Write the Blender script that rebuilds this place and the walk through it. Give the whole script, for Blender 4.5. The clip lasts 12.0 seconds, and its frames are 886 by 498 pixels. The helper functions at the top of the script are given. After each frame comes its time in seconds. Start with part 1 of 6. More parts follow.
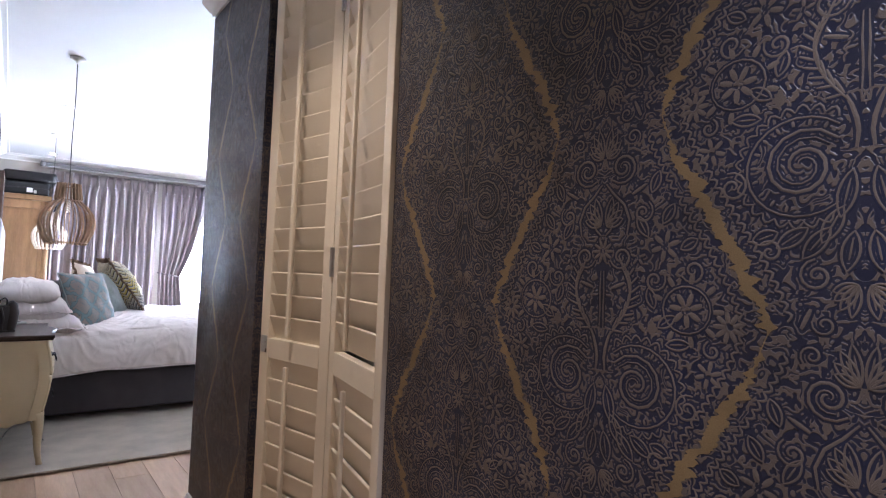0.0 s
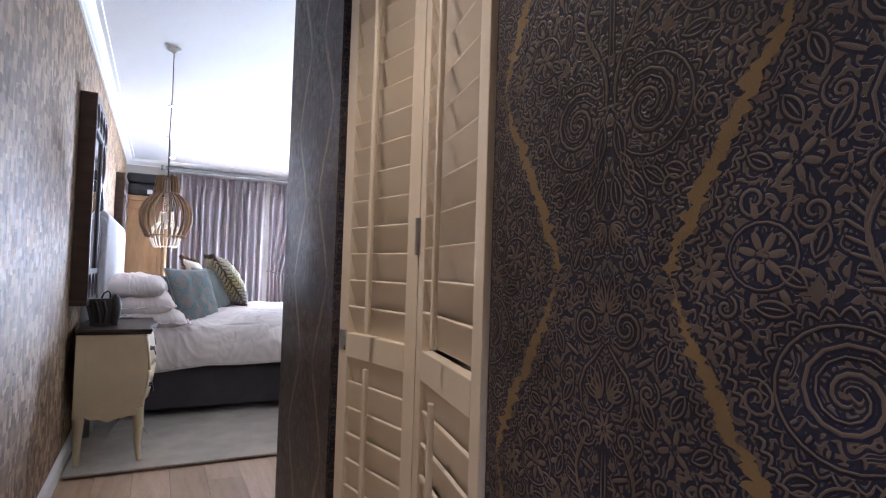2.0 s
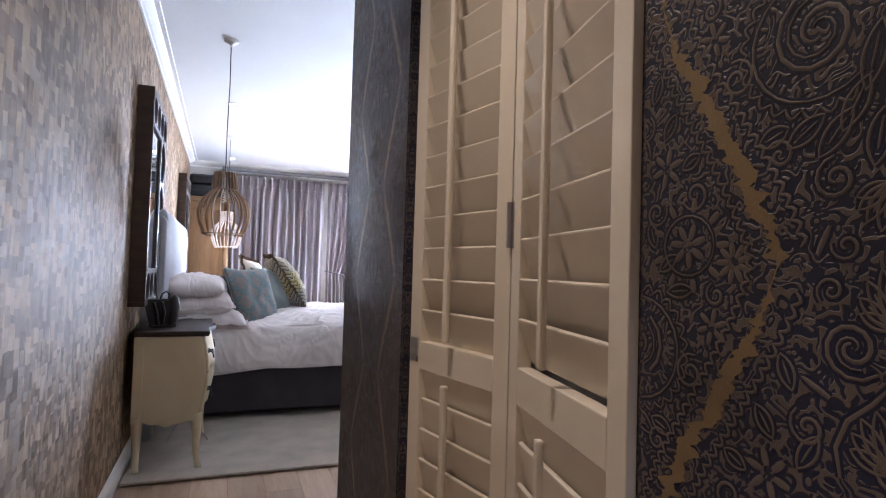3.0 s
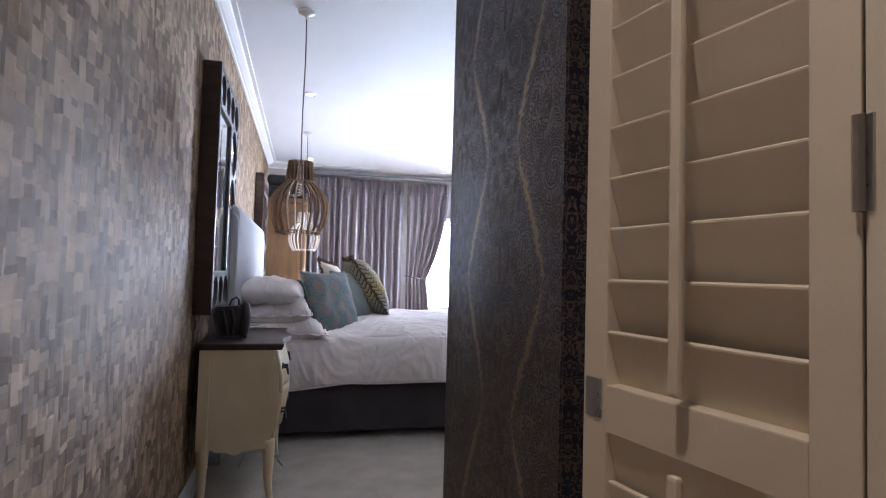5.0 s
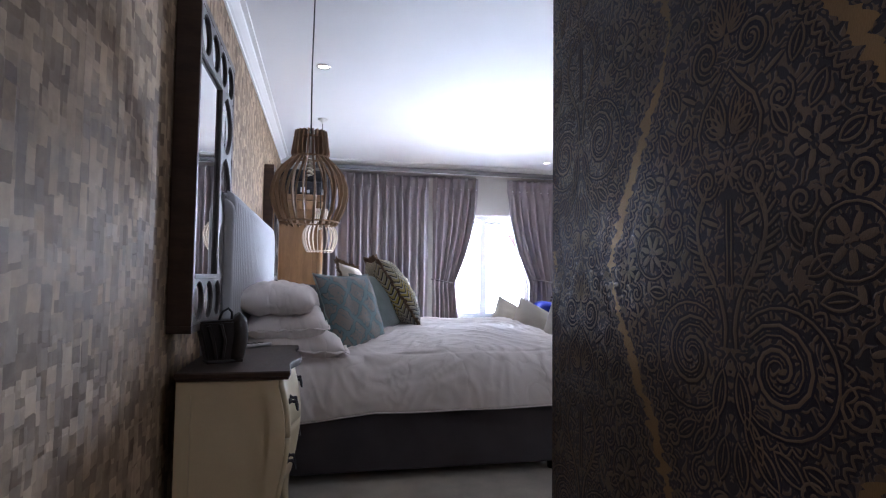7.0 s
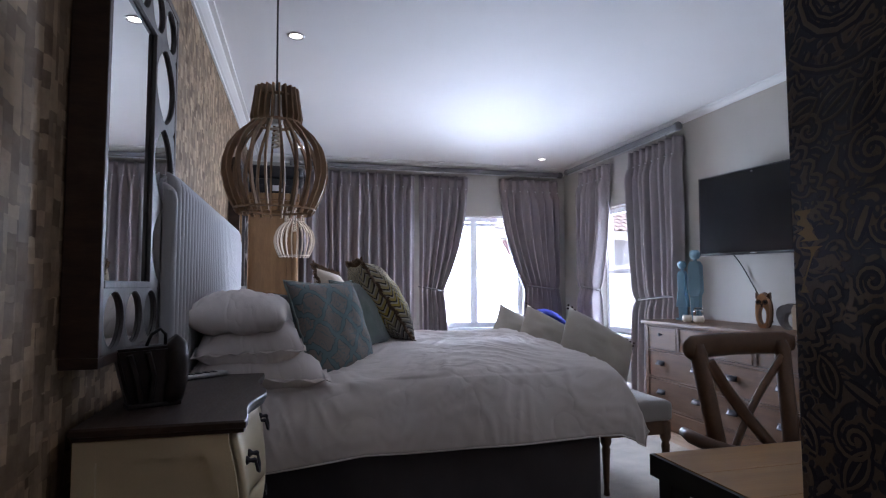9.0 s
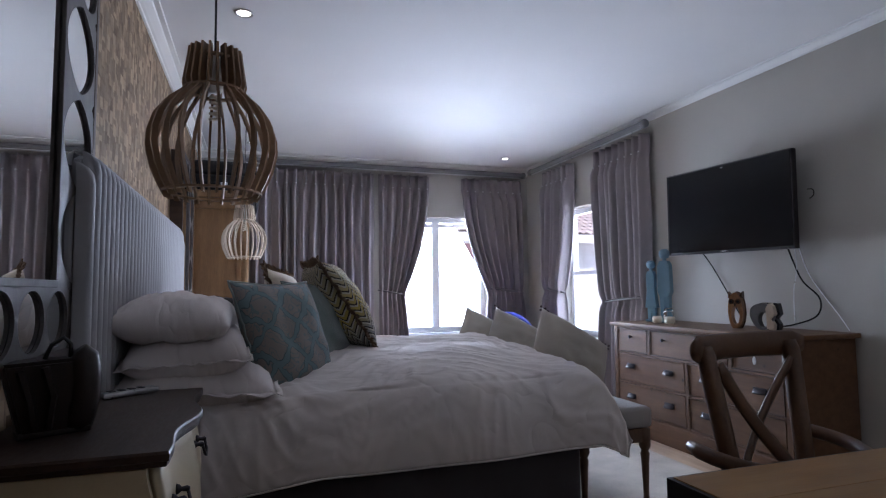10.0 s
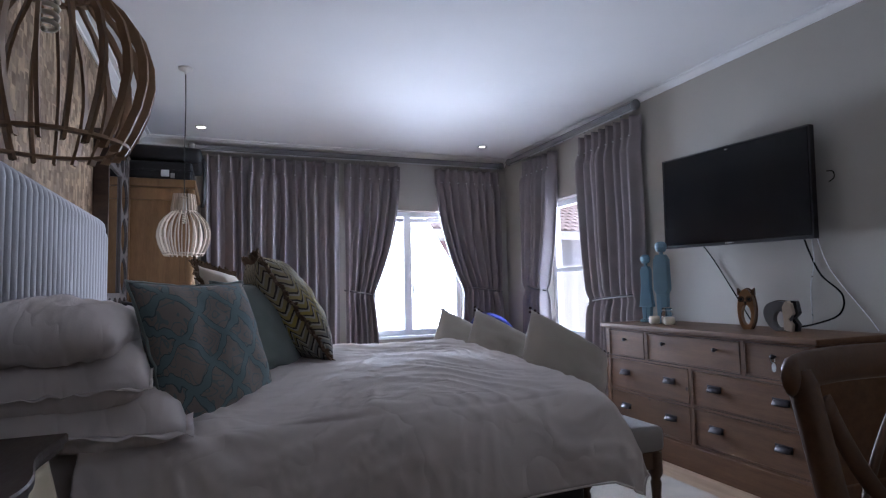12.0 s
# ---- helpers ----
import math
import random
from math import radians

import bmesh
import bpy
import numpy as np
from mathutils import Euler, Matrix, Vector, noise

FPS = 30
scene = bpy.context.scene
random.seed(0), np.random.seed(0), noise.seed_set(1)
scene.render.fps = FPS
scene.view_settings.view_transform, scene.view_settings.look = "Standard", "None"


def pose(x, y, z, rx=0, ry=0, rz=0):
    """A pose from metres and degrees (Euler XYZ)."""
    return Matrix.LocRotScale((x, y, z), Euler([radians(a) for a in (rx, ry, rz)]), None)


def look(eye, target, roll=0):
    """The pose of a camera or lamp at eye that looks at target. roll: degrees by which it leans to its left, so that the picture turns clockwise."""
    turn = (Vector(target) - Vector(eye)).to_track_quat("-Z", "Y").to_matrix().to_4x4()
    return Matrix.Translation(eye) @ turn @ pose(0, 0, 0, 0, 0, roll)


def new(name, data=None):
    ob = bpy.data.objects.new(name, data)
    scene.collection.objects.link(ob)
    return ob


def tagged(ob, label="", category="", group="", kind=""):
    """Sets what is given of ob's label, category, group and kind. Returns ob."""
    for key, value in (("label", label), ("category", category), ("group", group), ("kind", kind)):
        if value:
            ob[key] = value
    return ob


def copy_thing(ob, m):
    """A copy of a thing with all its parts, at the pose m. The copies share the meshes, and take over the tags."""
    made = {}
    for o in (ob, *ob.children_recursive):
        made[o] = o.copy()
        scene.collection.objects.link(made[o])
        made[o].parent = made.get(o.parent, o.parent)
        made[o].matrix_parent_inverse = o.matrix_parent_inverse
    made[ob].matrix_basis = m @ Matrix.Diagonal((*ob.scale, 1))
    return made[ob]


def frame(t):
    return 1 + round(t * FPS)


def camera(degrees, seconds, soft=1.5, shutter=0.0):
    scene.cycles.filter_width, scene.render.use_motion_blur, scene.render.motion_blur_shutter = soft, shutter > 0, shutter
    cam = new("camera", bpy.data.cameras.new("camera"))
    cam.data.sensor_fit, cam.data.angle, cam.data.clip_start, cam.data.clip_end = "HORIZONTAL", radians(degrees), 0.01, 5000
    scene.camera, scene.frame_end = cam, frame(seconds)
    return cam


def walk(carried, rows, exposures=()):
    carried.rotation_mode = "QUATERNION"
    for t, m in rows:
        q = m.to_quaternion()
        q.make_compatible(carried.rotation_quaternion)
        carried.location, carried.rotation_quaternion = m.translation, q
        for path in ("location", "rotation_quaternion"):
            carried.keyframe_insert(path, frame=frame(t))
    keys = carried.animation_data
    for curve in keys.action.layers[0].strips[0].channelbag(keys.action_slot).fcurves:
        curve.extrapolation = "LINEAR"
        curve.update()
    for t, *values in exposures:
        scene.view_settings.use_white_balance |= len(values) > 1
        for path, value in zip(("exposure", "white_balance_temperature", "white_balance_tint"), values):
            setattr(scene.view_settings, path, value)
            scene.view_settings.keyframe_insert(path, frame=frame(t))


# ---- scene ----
cam = camera(76.2, 12.0, soft=1.2)
PATH = [
    (0, (0.2, -0.528, 1.295), (1.411, 1.061, 1.382), 2.2),
    (0.5, (0.248, -0.455, 1.277), (1.406, 1.173, 1.363), 2.2),
    (1, (0.33, -0.357, 1.262), (1.416, 1.32, 1.348), 2.0),
    (1.5, (0.392, -0.28, 1.25), (1.395, 1.448, 1.332), 1.9),
    (2, (0.448, -0.147, 1.23), (1.349, 1.636, 1.307), 1.8),
    (2.5, (0.487, 0.006, 1.22), (1.299, 1.833, 1.294), 1.7),
    (3, (0.492, 0.151, 1.219), (1.218, 2.013, 1.292), 1.7),
    (3.5, (0.5, 0.305, 1.222), (1.145, 2.197, 1.293), 1.7),
    (3.7, (0.505, 0.362, 1.222), (1.12, 2.264, 1.293), 1.7),
    (5.3, (0.521, 0.903, 1.188), (0.988, 2.846, 1.273), 1.4),
    (5.5, (0.517, 0.986, 1.185), (0.979, 2.93, 1.266), 1.2),
    (6, (0.532, 1.196, 1.182), (0.968, 3.146, 1.268), 1.1),
    (6.5, (0.544, 1.363, 1.167), (0.966, 3.316, 1.26), 0.9),
    (7, (0.55, 1.565, 1.175), (0.968, 3.519, 1.273), 0.7),
    (7.2, (0.548, 1.627, 1.176), (0.97, 3.58, 1.275), 0.6),
    (8.8, (0.565, 2.143, 1.164), (1.027, 4.085, 1.289), -0.1),
    (9, (0.571, 2.202, 1.163), (1.062, 4.136, 1.289), -0.1),
    (9.5, (0.572, 2.323, 1.15), (1.145, 4.234, 1.286), -0.4),
    (10, (0.6, 2.463, 1.138), (1.234, 4.354, 1.282), -0.6),
    (10.5, (0.64, 2.606, 1.143), (1.3, 4.488, 1.289), -0.8),
    (11, (0.68, 2.714, 1.146), (1.356, 4.59, 1.289), -0.9),
    (11.5, (0.733, 2.838, 1.139), (1.426, 4.709, 1.28), -1.1),
    (12, (0.785, 2.96, 1.139), (1.505, 4.82, 1.279), -1.2),
]
EXPOSURES = [(t, stops, 5680 if t < 6 else 5720, 18) for t, stops in ((0.0, 2.65), (2.5, 2.3), (3.7, 2.05), (5.5, 1.7), (7.0, 1.35), (8.8, 0.65), (9.5, 0.45), (10.5, 0.24), (12.0, 0.16))]
walk(cam, [(t, look(eye, target, roll)) for t, eye, target, roll in PATH], EXPOSURES)

# ---------------------------------------------------------------- light
world = bpy.data.worlds.new("sky")
scene.world = world
world.use_nodes = True
wn = world.node_tree.nodes
sky = wn.new("ShaderNodeTexSky")
sky.sky_type, sky.sun_disc = "NISHITA", False
sky.sun_elevation, sky.sun_rotation = radians(52), radians(205)
world.node_tree.links.new(sky.outputs[0], wn["Background"].inputs[0])
wn["Background"].inputs[1].default_value = 0.15
sun = new("sun", bpy.data.lights.new("sun", "SUN"))
sun.data.energy, sun.data.angle, sun.data.color = 3.4, radians(0.5), (1.0, 0.95, 0.88)
sun.matrix_basis = look((-3, -6, 9), (0, 0, 0))


def area_lamp(name, eye, target, w, h, watts, colour, spread):
    lamp = new(name, bpy.data.lights.new(name, "AREA"))
    lamp.data.shape, lamp.data.size, lamp.data.size_y = "RECTANGLE", w, h
    lamp.data.energy, lamp.data.color = watts, colour
    lamp.data.spread = radians(spread)
    lamp.matrix_basis = look(eye, target)
    return lamp


area_lamp("window_sky_north", (2.75, 9.36, 1.33), (2.1, 6.2, 0.95), 1.3, 1.45, 130, (0.80, 0.90, 1.0), 100)
area_lamp("window_sky_east", (4.26, 7.6, 1.33), (1.5, 7.6, 0.8), 1.2, 1.45, 58, (0.80, 0.90, 1.0), 95)


def spot_lamp(name, x, y, watts, colour=(1.0, 0.80, 0.58), z=2.685):
    lamp = new(name, bpy.data.lights.new(name, "SPOT"))
    lamp.data.energy, lamp.data.color, lamp.data.shadow_soft_size = watts, colour, 0.03
    lamp.data.spot_size, lamp.data.spot_blend = radians(100), 0.8
    lamp.matrix_basis = look((x, y, z), (x, y, 0))


spot_lamp("ceiling_spot", 0.5, 1.15, 12)
# unseen added fill, standing in for bluish daylight from behind the passage
spot_lamp("ceiling_spot", 0.42, -0.75, 25, (0.9, 0.92, 1.0))
for dx, dy in ((0.53, 5.72), (0.57, 8.62), (3.44, 8.55)):
    spot_lamp("ceiling_spot", dx, dy, 1.2, (1.0, 0.86, 0.70))

# ---------------------------------------------------------------- materials


class Nodes:
    """A short way to write node materials."""

    def __init__(self, name, rough=0.6, metal=0.0, spec=0.5):
        self.mat = bpy.data.materials.new(name)
        self.mat.use_nodes = True
        self.tree = self.mat.node_tree
        self.bsdf = self.tree.nodes["Principled BSDF"]
        self.set("Roughness", rough)
        self.set("Metallic", metal)
        self.set("Specular IOR Level", spec)

    def node(self, kind, ins=(), operation="", blend="", distance=""):
        n = self.tree.nodes.new(kind)
        if operation:
            n.operation = operation
        if blend:
            n.data_type, n.blend_type = "RGBA", blend
        if distance:
            n.distance = distance
        for key, value in dict(ins).items():
            if isinstance(value, bpy.types.NodeSocket):
                self.tree.links.new(value, n.inputs[key])
            else:
                n.inputs[key].default_value = value
        return n

    def set(self, key, value):
        if isinstance(value, bpy.types.NodeSocket):
            self.tree.links.new(value, self.bsdf.inputs[key])
        else:
            self.bsdf.inputs[key].default_value = value

    def math(self, op, a, b=0.0, c=0.0):
        return self.node("ShaderNodeMath", {0: a, 1: b, 2: c}, operation=op).outputs[0]

    def coords(self, scale=(1, 1, 1), kind="Object"):
        tc = self.node("ShaderNodeTexCoord")
        return self.node("ShaderNodeMapping", {"Vector": tc.outputs[kind], "Scale": scale}).outputs[0]

    def noise(self, vec, scale, detail=4.0, rough=0.55):
        return self.node("ShaderNodeTexNoise", {"Vector": vec, "Scale": scale, "Detail": detail, "Roughness": rough}).outputs[0]

    def ramp(self, fac, stops):
        n = self.node("ShaderNodeValToRGB", {"Fac": fac})
        el = n.color_ramp.elements
        while len(el) < len(stops):
            el.new(0.5)
        for e, (p, c) in zip(el, stops):
            e.position, e.color = p, (*c, 1)
        return n.outputs[0]

    def mix(self, fac, a, b, blend="MIX"):
        n = self.node("ShaderNodeMix", blend=blend)
        for i, v in ((0, fac), (6, a), (7, b)):
            if isinstance(v, bpy.types.NodeSocket):
                self.tree.links.new(v, n.inputs[i])
            else:
                n.inputs[i].default_value = v if i == 0 else (*v, 1)
        return n.outputs[2]

    def bump(self, height, strength=0.3, dist=0.01):
        self.set("Normal", self.node("ShaderNodeBump", {"Height": height, "Strength": strength, "Distance": dist}).outputs[0])


def paint(name, colour, rough=0.6, vary=0.06, scale=3.0, bump=0.05, spec=0.4):
    """Painted or plain surface: broad unevenness and a fine grain."""
    m = Nodes(name, rough, 0, spec)
    v = m.coords()
    n1, n2 = m.noise(v, scale), m.noise(v, scale * 40, 3)
    lo = [c * (1 - vary) for c in colour]
    hi = [min(1, c * (1 + vary)) for c in colour]
    m.set("Base Color", m.ramp(m.math("MULTIPLY_ADD", n2, 0.3, m.math("MULTIPLY", n1, 0.7)), [(0.3, lo), (0.7, hi)]))
    m.bump(n2, bump, 0.004)
    return m.mat


def wood(name, dark, light, along=(1, 12, 12), rough=0.5, scale=2.2, seed_object=True, bump=0.12, knots=False):
    m = Nodes(name, rough, 0, 0.4)
    v = m.coords(along)
    info = m.node("ShaderNodeObjectInfo")
    off = m.node("ShaderNodeVectorMath", {0: v, 1: m.node("ShaderNodeCombineXYZ", {0: m.math("MULTIPLY", info.outputs["Random"], 37.0), 1: m.math("MULTIPLY", info.outputs["Random"], 11.0)}).outputs[0]}, operation="ADD").outputs[0]
    big = m.noise(off, scale, 5, 0.6)
    fine = m.noise(off, scale * 9, 3, 0.6)
    fac = m.math("MULTIPLY_ADD", fine, 0.35, m.math("MULTIPLY", big, 0.65))
    col = m.ramp(fac, [(0.32, dark), (0.5, [(a + b) / 2 for a, b in zip(dark, light)]), (0.68, light)])
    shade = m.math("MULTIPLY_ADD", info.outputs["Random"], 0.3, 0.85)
    col = m.mix(1.0, col, m.node("ShaderNodeCombineColor", {0: shade, 1: shade, 2: shade}).outputs[0], "MULTIPLY")
    if knots:
        k = m.node("ShaderNodeTexVoronoi", {"Vector": m.coords(), "Scale": 5.5}).outputs["Distance"]
        col = m.mix(m.ramp(k, [(0.03, (1, 1, 1)), (0.09, (0, 0, 0))]), col, [c * 0.35 for c in dark])
    m.set("Base Color", col)
    m.set("Roughness", m.math("MULTIPLY_ADD", fine, 0.25, rough - 0.1))
    m.bump(fine, bump, 0.003)
    return m.mat


def cloth(name, colour, rough=0.9, weave=900, vary=0.12, sheen=0.2, bump=0.25):
    m = Nodes(name, rough, 0, 0.15)
    v = m.coords()
    n1, n2 = m.noise(v, 5), m.noise(v, weave, 2)
    fac = m.math("MULTIPLY_ADD", n2, 0.5, m.math("MULTIPLY", n1, 0.5))
    m.set("Base Color", m.ramp(fac, [(0.3, [c * (1 - vary) for c in colour]), (0.7, [min(1, c * (1 + vary)) for c in colour])]))
    m.set("Sheen Weight", sheen)
    m.bump(n2, bump, 0.002)
    return m.mat


def creased(name, colour):
    """Washed cotton with fine ironed-out creases."""
    m = Nodes(name, 0.85, 0, 0.15)
    v = m.coords((1.0, 2.2, 1.0))
    bent = m.node("ShaderNodeVectorMath", {0: v, 1: m.node("ShaderNodeVectorMath", {0: m.node("ShaderNodeTexNoise", {"Vector": v, "Scale": 3.0, "Detail": 2.0}).outputs["Color"], "Scale": 0.5}, operation="SCALE").outputs[0]}, operation="ADD").outputs[0]
    fold = m.math("ABSOLUTE", m.math("SUBTRACT", m.noise(bent, 3.2, 2, 0.5), 0.5))
    weave = m.noise(m.coords(), 700, 2)
    m.set("Base Color", m.ramp(m.noise(v, 4), [(0.3, [c * 0.95 for c in colour]), (0.7, [min(1, c * 1.03) for c in colour])]))
    m.set("Sheen Weight", 0.1)
    m.bump(m.math("MULTIPLY_ADD", m.math("MINIMUM", fold, 0.12), 5.0, m.math("MULTIPLY", weave, 0.05)), 0.35, 0.016)
    return m.mat


def metal(name, colour, rough=0.3):
    m = Nodes(name, rough, 1.0)
    n = m.noise(m.coords(), 30)
    m.set("Base Color", m.ramp(n, [(0.3, [c * 0.8 for c in colour]), (0.7, colour)]))
    m.set("Roughness", m.math("MULTIPLY_ADD", n, 0.2, rough - 0.1))
    return m.mat


def paper(name, low, high, rough, shine, metal=0.0):
    """One ink of the embossed wallpaper: woven fibre, uneven tone and a dull sheen."""
    m = Nodes(name, rough, metal, shine)
    geo = m.node("ShaderNodeNewGeometry")
    fibre = m.noise(m.node("ShaderNodeVectorMath", {0: geo.outputs["Position"], 1: (300, 300, 60)}, operation="MULTIPLY").outputs[0], 4.0, 2)
    blotch = m.noise(geo.outputs["Position"], 7.0, 3)
    fac = m.math("MULTIPLY_ADD", blotch, 1.3, m.math("MULTIPLY_ADD", fibre, 0.6, -0.45))
    m.set("Base Color", m.ramp(fac, [(0.15, low), (0.85, high)]))
    m.set("Roughness", m.math("MULTIPLY_ADD", fibre, 0.2, rough - 0.1))
    m.bump(fibre, 0.25, 0.0015)
    return m.mat


def damask():
    """Ground of the dark wallpaper: dense mirrored curls and seeds in half-drop ogee cells, taupe on navy."""
    m = Nodes("navy_wallpaper_ground", 0.5, 0, 0.45)
    geo = m.node("ShaderNodeNewGeometry")
    sep = m.node("ShaderNodeSeparateXYZ", {0: geo.outputs["Position"]})
    # the strip past the closet is hung with its own start
    far = m.math("GREATER_THAN", sep.outputs[1], 1.2)
    y = m.math("SUBTRACT", m.math("SUBTRACT", sep.outputs[1], m.math("SUBTRACT", sep.outputs[0], 0.995)), m.math("MULTIPLY", far, 0.567))
    z = m.math("ADD", sep.outputs[2], m.math("MULTIPLY", far, 0.045))
    a = m.math("MULTIPLY", m.math("ABSOLUTE", m.math("SUBTRACT", m.math("FRACT", m.math("ADD", m.math("DIVIDE", m.math("SUBTRACT", y, 0.068), 0.74), 20.5)), 0.5)), 0.74)
    k = m.math("MULTIPLY", m.math("ABSOLUTE", m.math("SUBTRACT", m.math("FRACT", m.math("ADD", m.math("DIVIDE", m.math("SUBTRACT", z, 1.235), 0.64), 10.5)), 0.5)), 2.0)
    line = m.math("MULTIPLY_ADD", k, -0.16, 0.265)
    gap = m.math("SUBTRACT", a, line)
    odd = m.math("GREATER_THAN", gap, 0.0)
    p = m.node("ShaderNodeMix", {0: odd, 2: a, 3: m.math("SUBTRACT", 0.37, a)}).outputs[0]
    zz = m.math("ADD", z, m.math("MULTIPLY", odd, 0.32))
    q = m.math("MULTIPLY", m.math("SUBTRACT", m.math("FRACT", m.math("ADD", m.math("DIVIDE", m.math("SUBTRACT", zz, 1.235), 0.64), 10.5)), 0.5), 0.64)
    pv = m.node("ShaderNodeCombineXYZ", {0: p, 1: q}).outputs[0]
    shift = m.node("ShaderNodeTexNoise", {"Vector": pv, "Scale": 45.0, "Detail": 0.0}).outputs["Color"]
    wv = m.node("ShaderNodeVectorMath", {0: pv, 1: m.node("ShaderNodeVectorMath", {0: shift, "Scale": 0.020}, operation="SCALE").outputs[0]}, operation="ADD").outputs[0]
    cell = m.node("ShaderNodeTexVoronoi", {"Vector": wv, "Scale": 42.0, "Randomness": 0.9}).outputs["Distance"]
    small = m.node("ShaderNodeTexVoronoi", {"Vector": wv, "Scale": 85.0, "Randomness": 0.8}).outputs["Distance"]
    flow = m.noise(wv, 36, 0.6)
    rings = m.math("SINE", m.math("ADD", m.math("MULTIPLY", cell, 15.0), m.math("MULTIPLY", flow, 9.0)))
    seeds = m.math("SINE", m.math("MULTIPLY_ADD", small, 11.0, 0.6))
    curls = m.math("MULTIPLY_ADD", m.math("ABSOLUTE", m.math("SINE", m.math("MULTIPLY", flow, 24.0))), -1.9, 1.0)
    sort_ = m.noise(pv, 30, 1)
    field = m.node("ShaderNodeMix", {0: m.node("ShaderNodeMapRange", {0: sort_, 1: 0.42, 2: 0.46, 3: 0.0, 4: 1.0}).outputs[0], 2: rings, 3: curls}).outputs[0]
    field = m.node("ShaderNodeMix", {0: m.node("ShaderNodeMapRange", {0: sort_, 1: 0.52, 2: 0.55, 3: 0.0, 4: 1.0}).outputs[0], 2: field, 3: seeds}).outputs[0]
    tan_ = m.node("ShaderNodeMapRange", {0: field, 1: -0.2, 2: 0.35, 3: 0.0, 4: 1.0}).outputs[0]
    fibre = m.noise(m.node("ShaderNodeVectorMath", {0: geo.outputs["Position"], 1: (300, 300, 60)}, operation="MULTIPLY").outputs[0], 4.0, 2)
    blotch = m.noise(geo.outputs["Position"], 7.0, 3)
    dark = m.mix(blotch, (0.013, 0.012, 0.016), (0.018, 0.023, 0.058))
    light = m.mix(m.math("MULTIPLY_ADD", blotch, 1.3, m.math("MULTIPLY_ADD", fibre, 0.6, -0.45)), (0.066, 0.050, 0.042), (0.165, 0.128, 0.10))
    m.set("Base Color", m.mix(tan_, dark, light))
    m.set("Roughness", m.math("MULTIPLY_ADD", tan_, 0.06, 0.38))
    m.set("Specular IOR Level", 0.55)
    m.bump(m.math("MULTIPLY_ADD", tan_, 1.0, m.math("MULTIPLY", fibre, 0.25)), 0.45, 0.002)
    return m.mat


def shell_paper():
    """Wall covering of overlapping translucent shell chips, pearly beige and grey."""
    m = Nodes("shell_chip_wallcovering", 0.4, 0, 0.10)
    geo = m.node("ShaderNodeNewGeometry")
    sep = m.node("ShaderNodeSeparateXYZ", {0: geo.outputs["Position"]})
    frayed = m.node("ShaderNodeTexNoise", {"Vector": geo.outputs["Position"], "Scale": 38.0, "Detail": 3.0}).outputs[0]
    sway = m.noise(geo.outputs["Position"], 4.0, 1)

    def chips(width, height, dy, dz, stagger):
        """Random tones of upright chips laid in staggered columns with uneven edges."""
        up = m.math("ADD", sep.outputs[2], m.math("MULTIPLY_ADD", frayed, 0.012, m.math("MULTIPLY_ADD", sway, 0.05, dz)))
        along = m.math("ADD", sep.outputs[1], m.math("MULTIPLY_ADD", frayed, 0.010, m.math("MULTIPLY_ADD", sway, 0.03, dy)))
        b = m.node("ShaderNodeTexBrick", {"Vector": m.node("ShaderNodeCombineXYZ", {0: up, 1: along}).outputs[0], "Color1": (0, 0, 0, 1), "Color2": (1, 1, 1, 1), "Scale": 1.0, "Mortar Size": 0.0, "Brick Width": height, "Row Height": width})
        b.offset_frequency, b.offset, b.squash_frequency, b.squash = 2, stagger, 3, 0.6
        return m.math("MULTIPLY", b.outputs["Color"], 1.0)

    c1, c2, c3 = chips(0.055, 0.085, 0.0, 5.0, 0.37), chips(0.042, 0.06, 7.3, 3.1, 0.61), chips(0.047, 0.105, 3.7, 9.4, 0.45)
    over = m.math("GREATER_THAN", c3, 0.5)
    chip = m.node("ShaderNodeMix", {0: over, 2: c1, 3: c2}).outputs[0]
    cloud = m.noise(geo.outputs["Position"], 16, 4, 0.6)
    fac = m.math("MULTIPLY_ADD", chip, 0.42, m.math("MULTIPLY_ADD", cloud, 0.55, 0.02))
    col = m.ramp(fac, [(0.24, (0.105, 0.066, 0.038)), (0.5, (0.205, 0.142, 0.091)), (0.74, (0.36, 0.255, 0.162))])
    m.set("Base Color", col)
    tone = m.math("FRACT", m.math("MULTIPLY_ADD", c1, 7.31, m.math("MULTIPLY", c2, 3.7)))
    tilt = m.math("FRACT", m.math("MULTIPLY_ADD", c2, 9.1, m.math("MULTIPLY", c3, 5.3)))
    m.set("Roughness", m.math("MULTIPLY_ADD", tone, 0.25, m.math("MULTIPLY_ADD", cloud, 0.3, 0.43)))
    lean = m.node("ShaderNodeCombineXYZ", {0: 0.0, 1: m.math("MULTIPLY_ADD", tone, 0.36, -0.18), 2: m.math("MULTIPLY_ADD", tilt, 0.32, -0.16)}).outputs[0]
    lean = m.node("ShaderNodeVectorMath", {0: m.node("ShaderNodeVectorMath", {0: geo.outputs["Normal"], 1: lean}, operation="ADD").outputs[0]}, operation="NORMALIZE").outputs[0]
    height = m.math("ADD", chip, m.math("MULTIPLY", cloud, 0.6))
    m.set("Normal", m.node("ShaderNodeBump", {"Height": height, "Strength": 0.45, "Distance": 0.002, "Normal": lean}).outputs[0])
    return m.mat


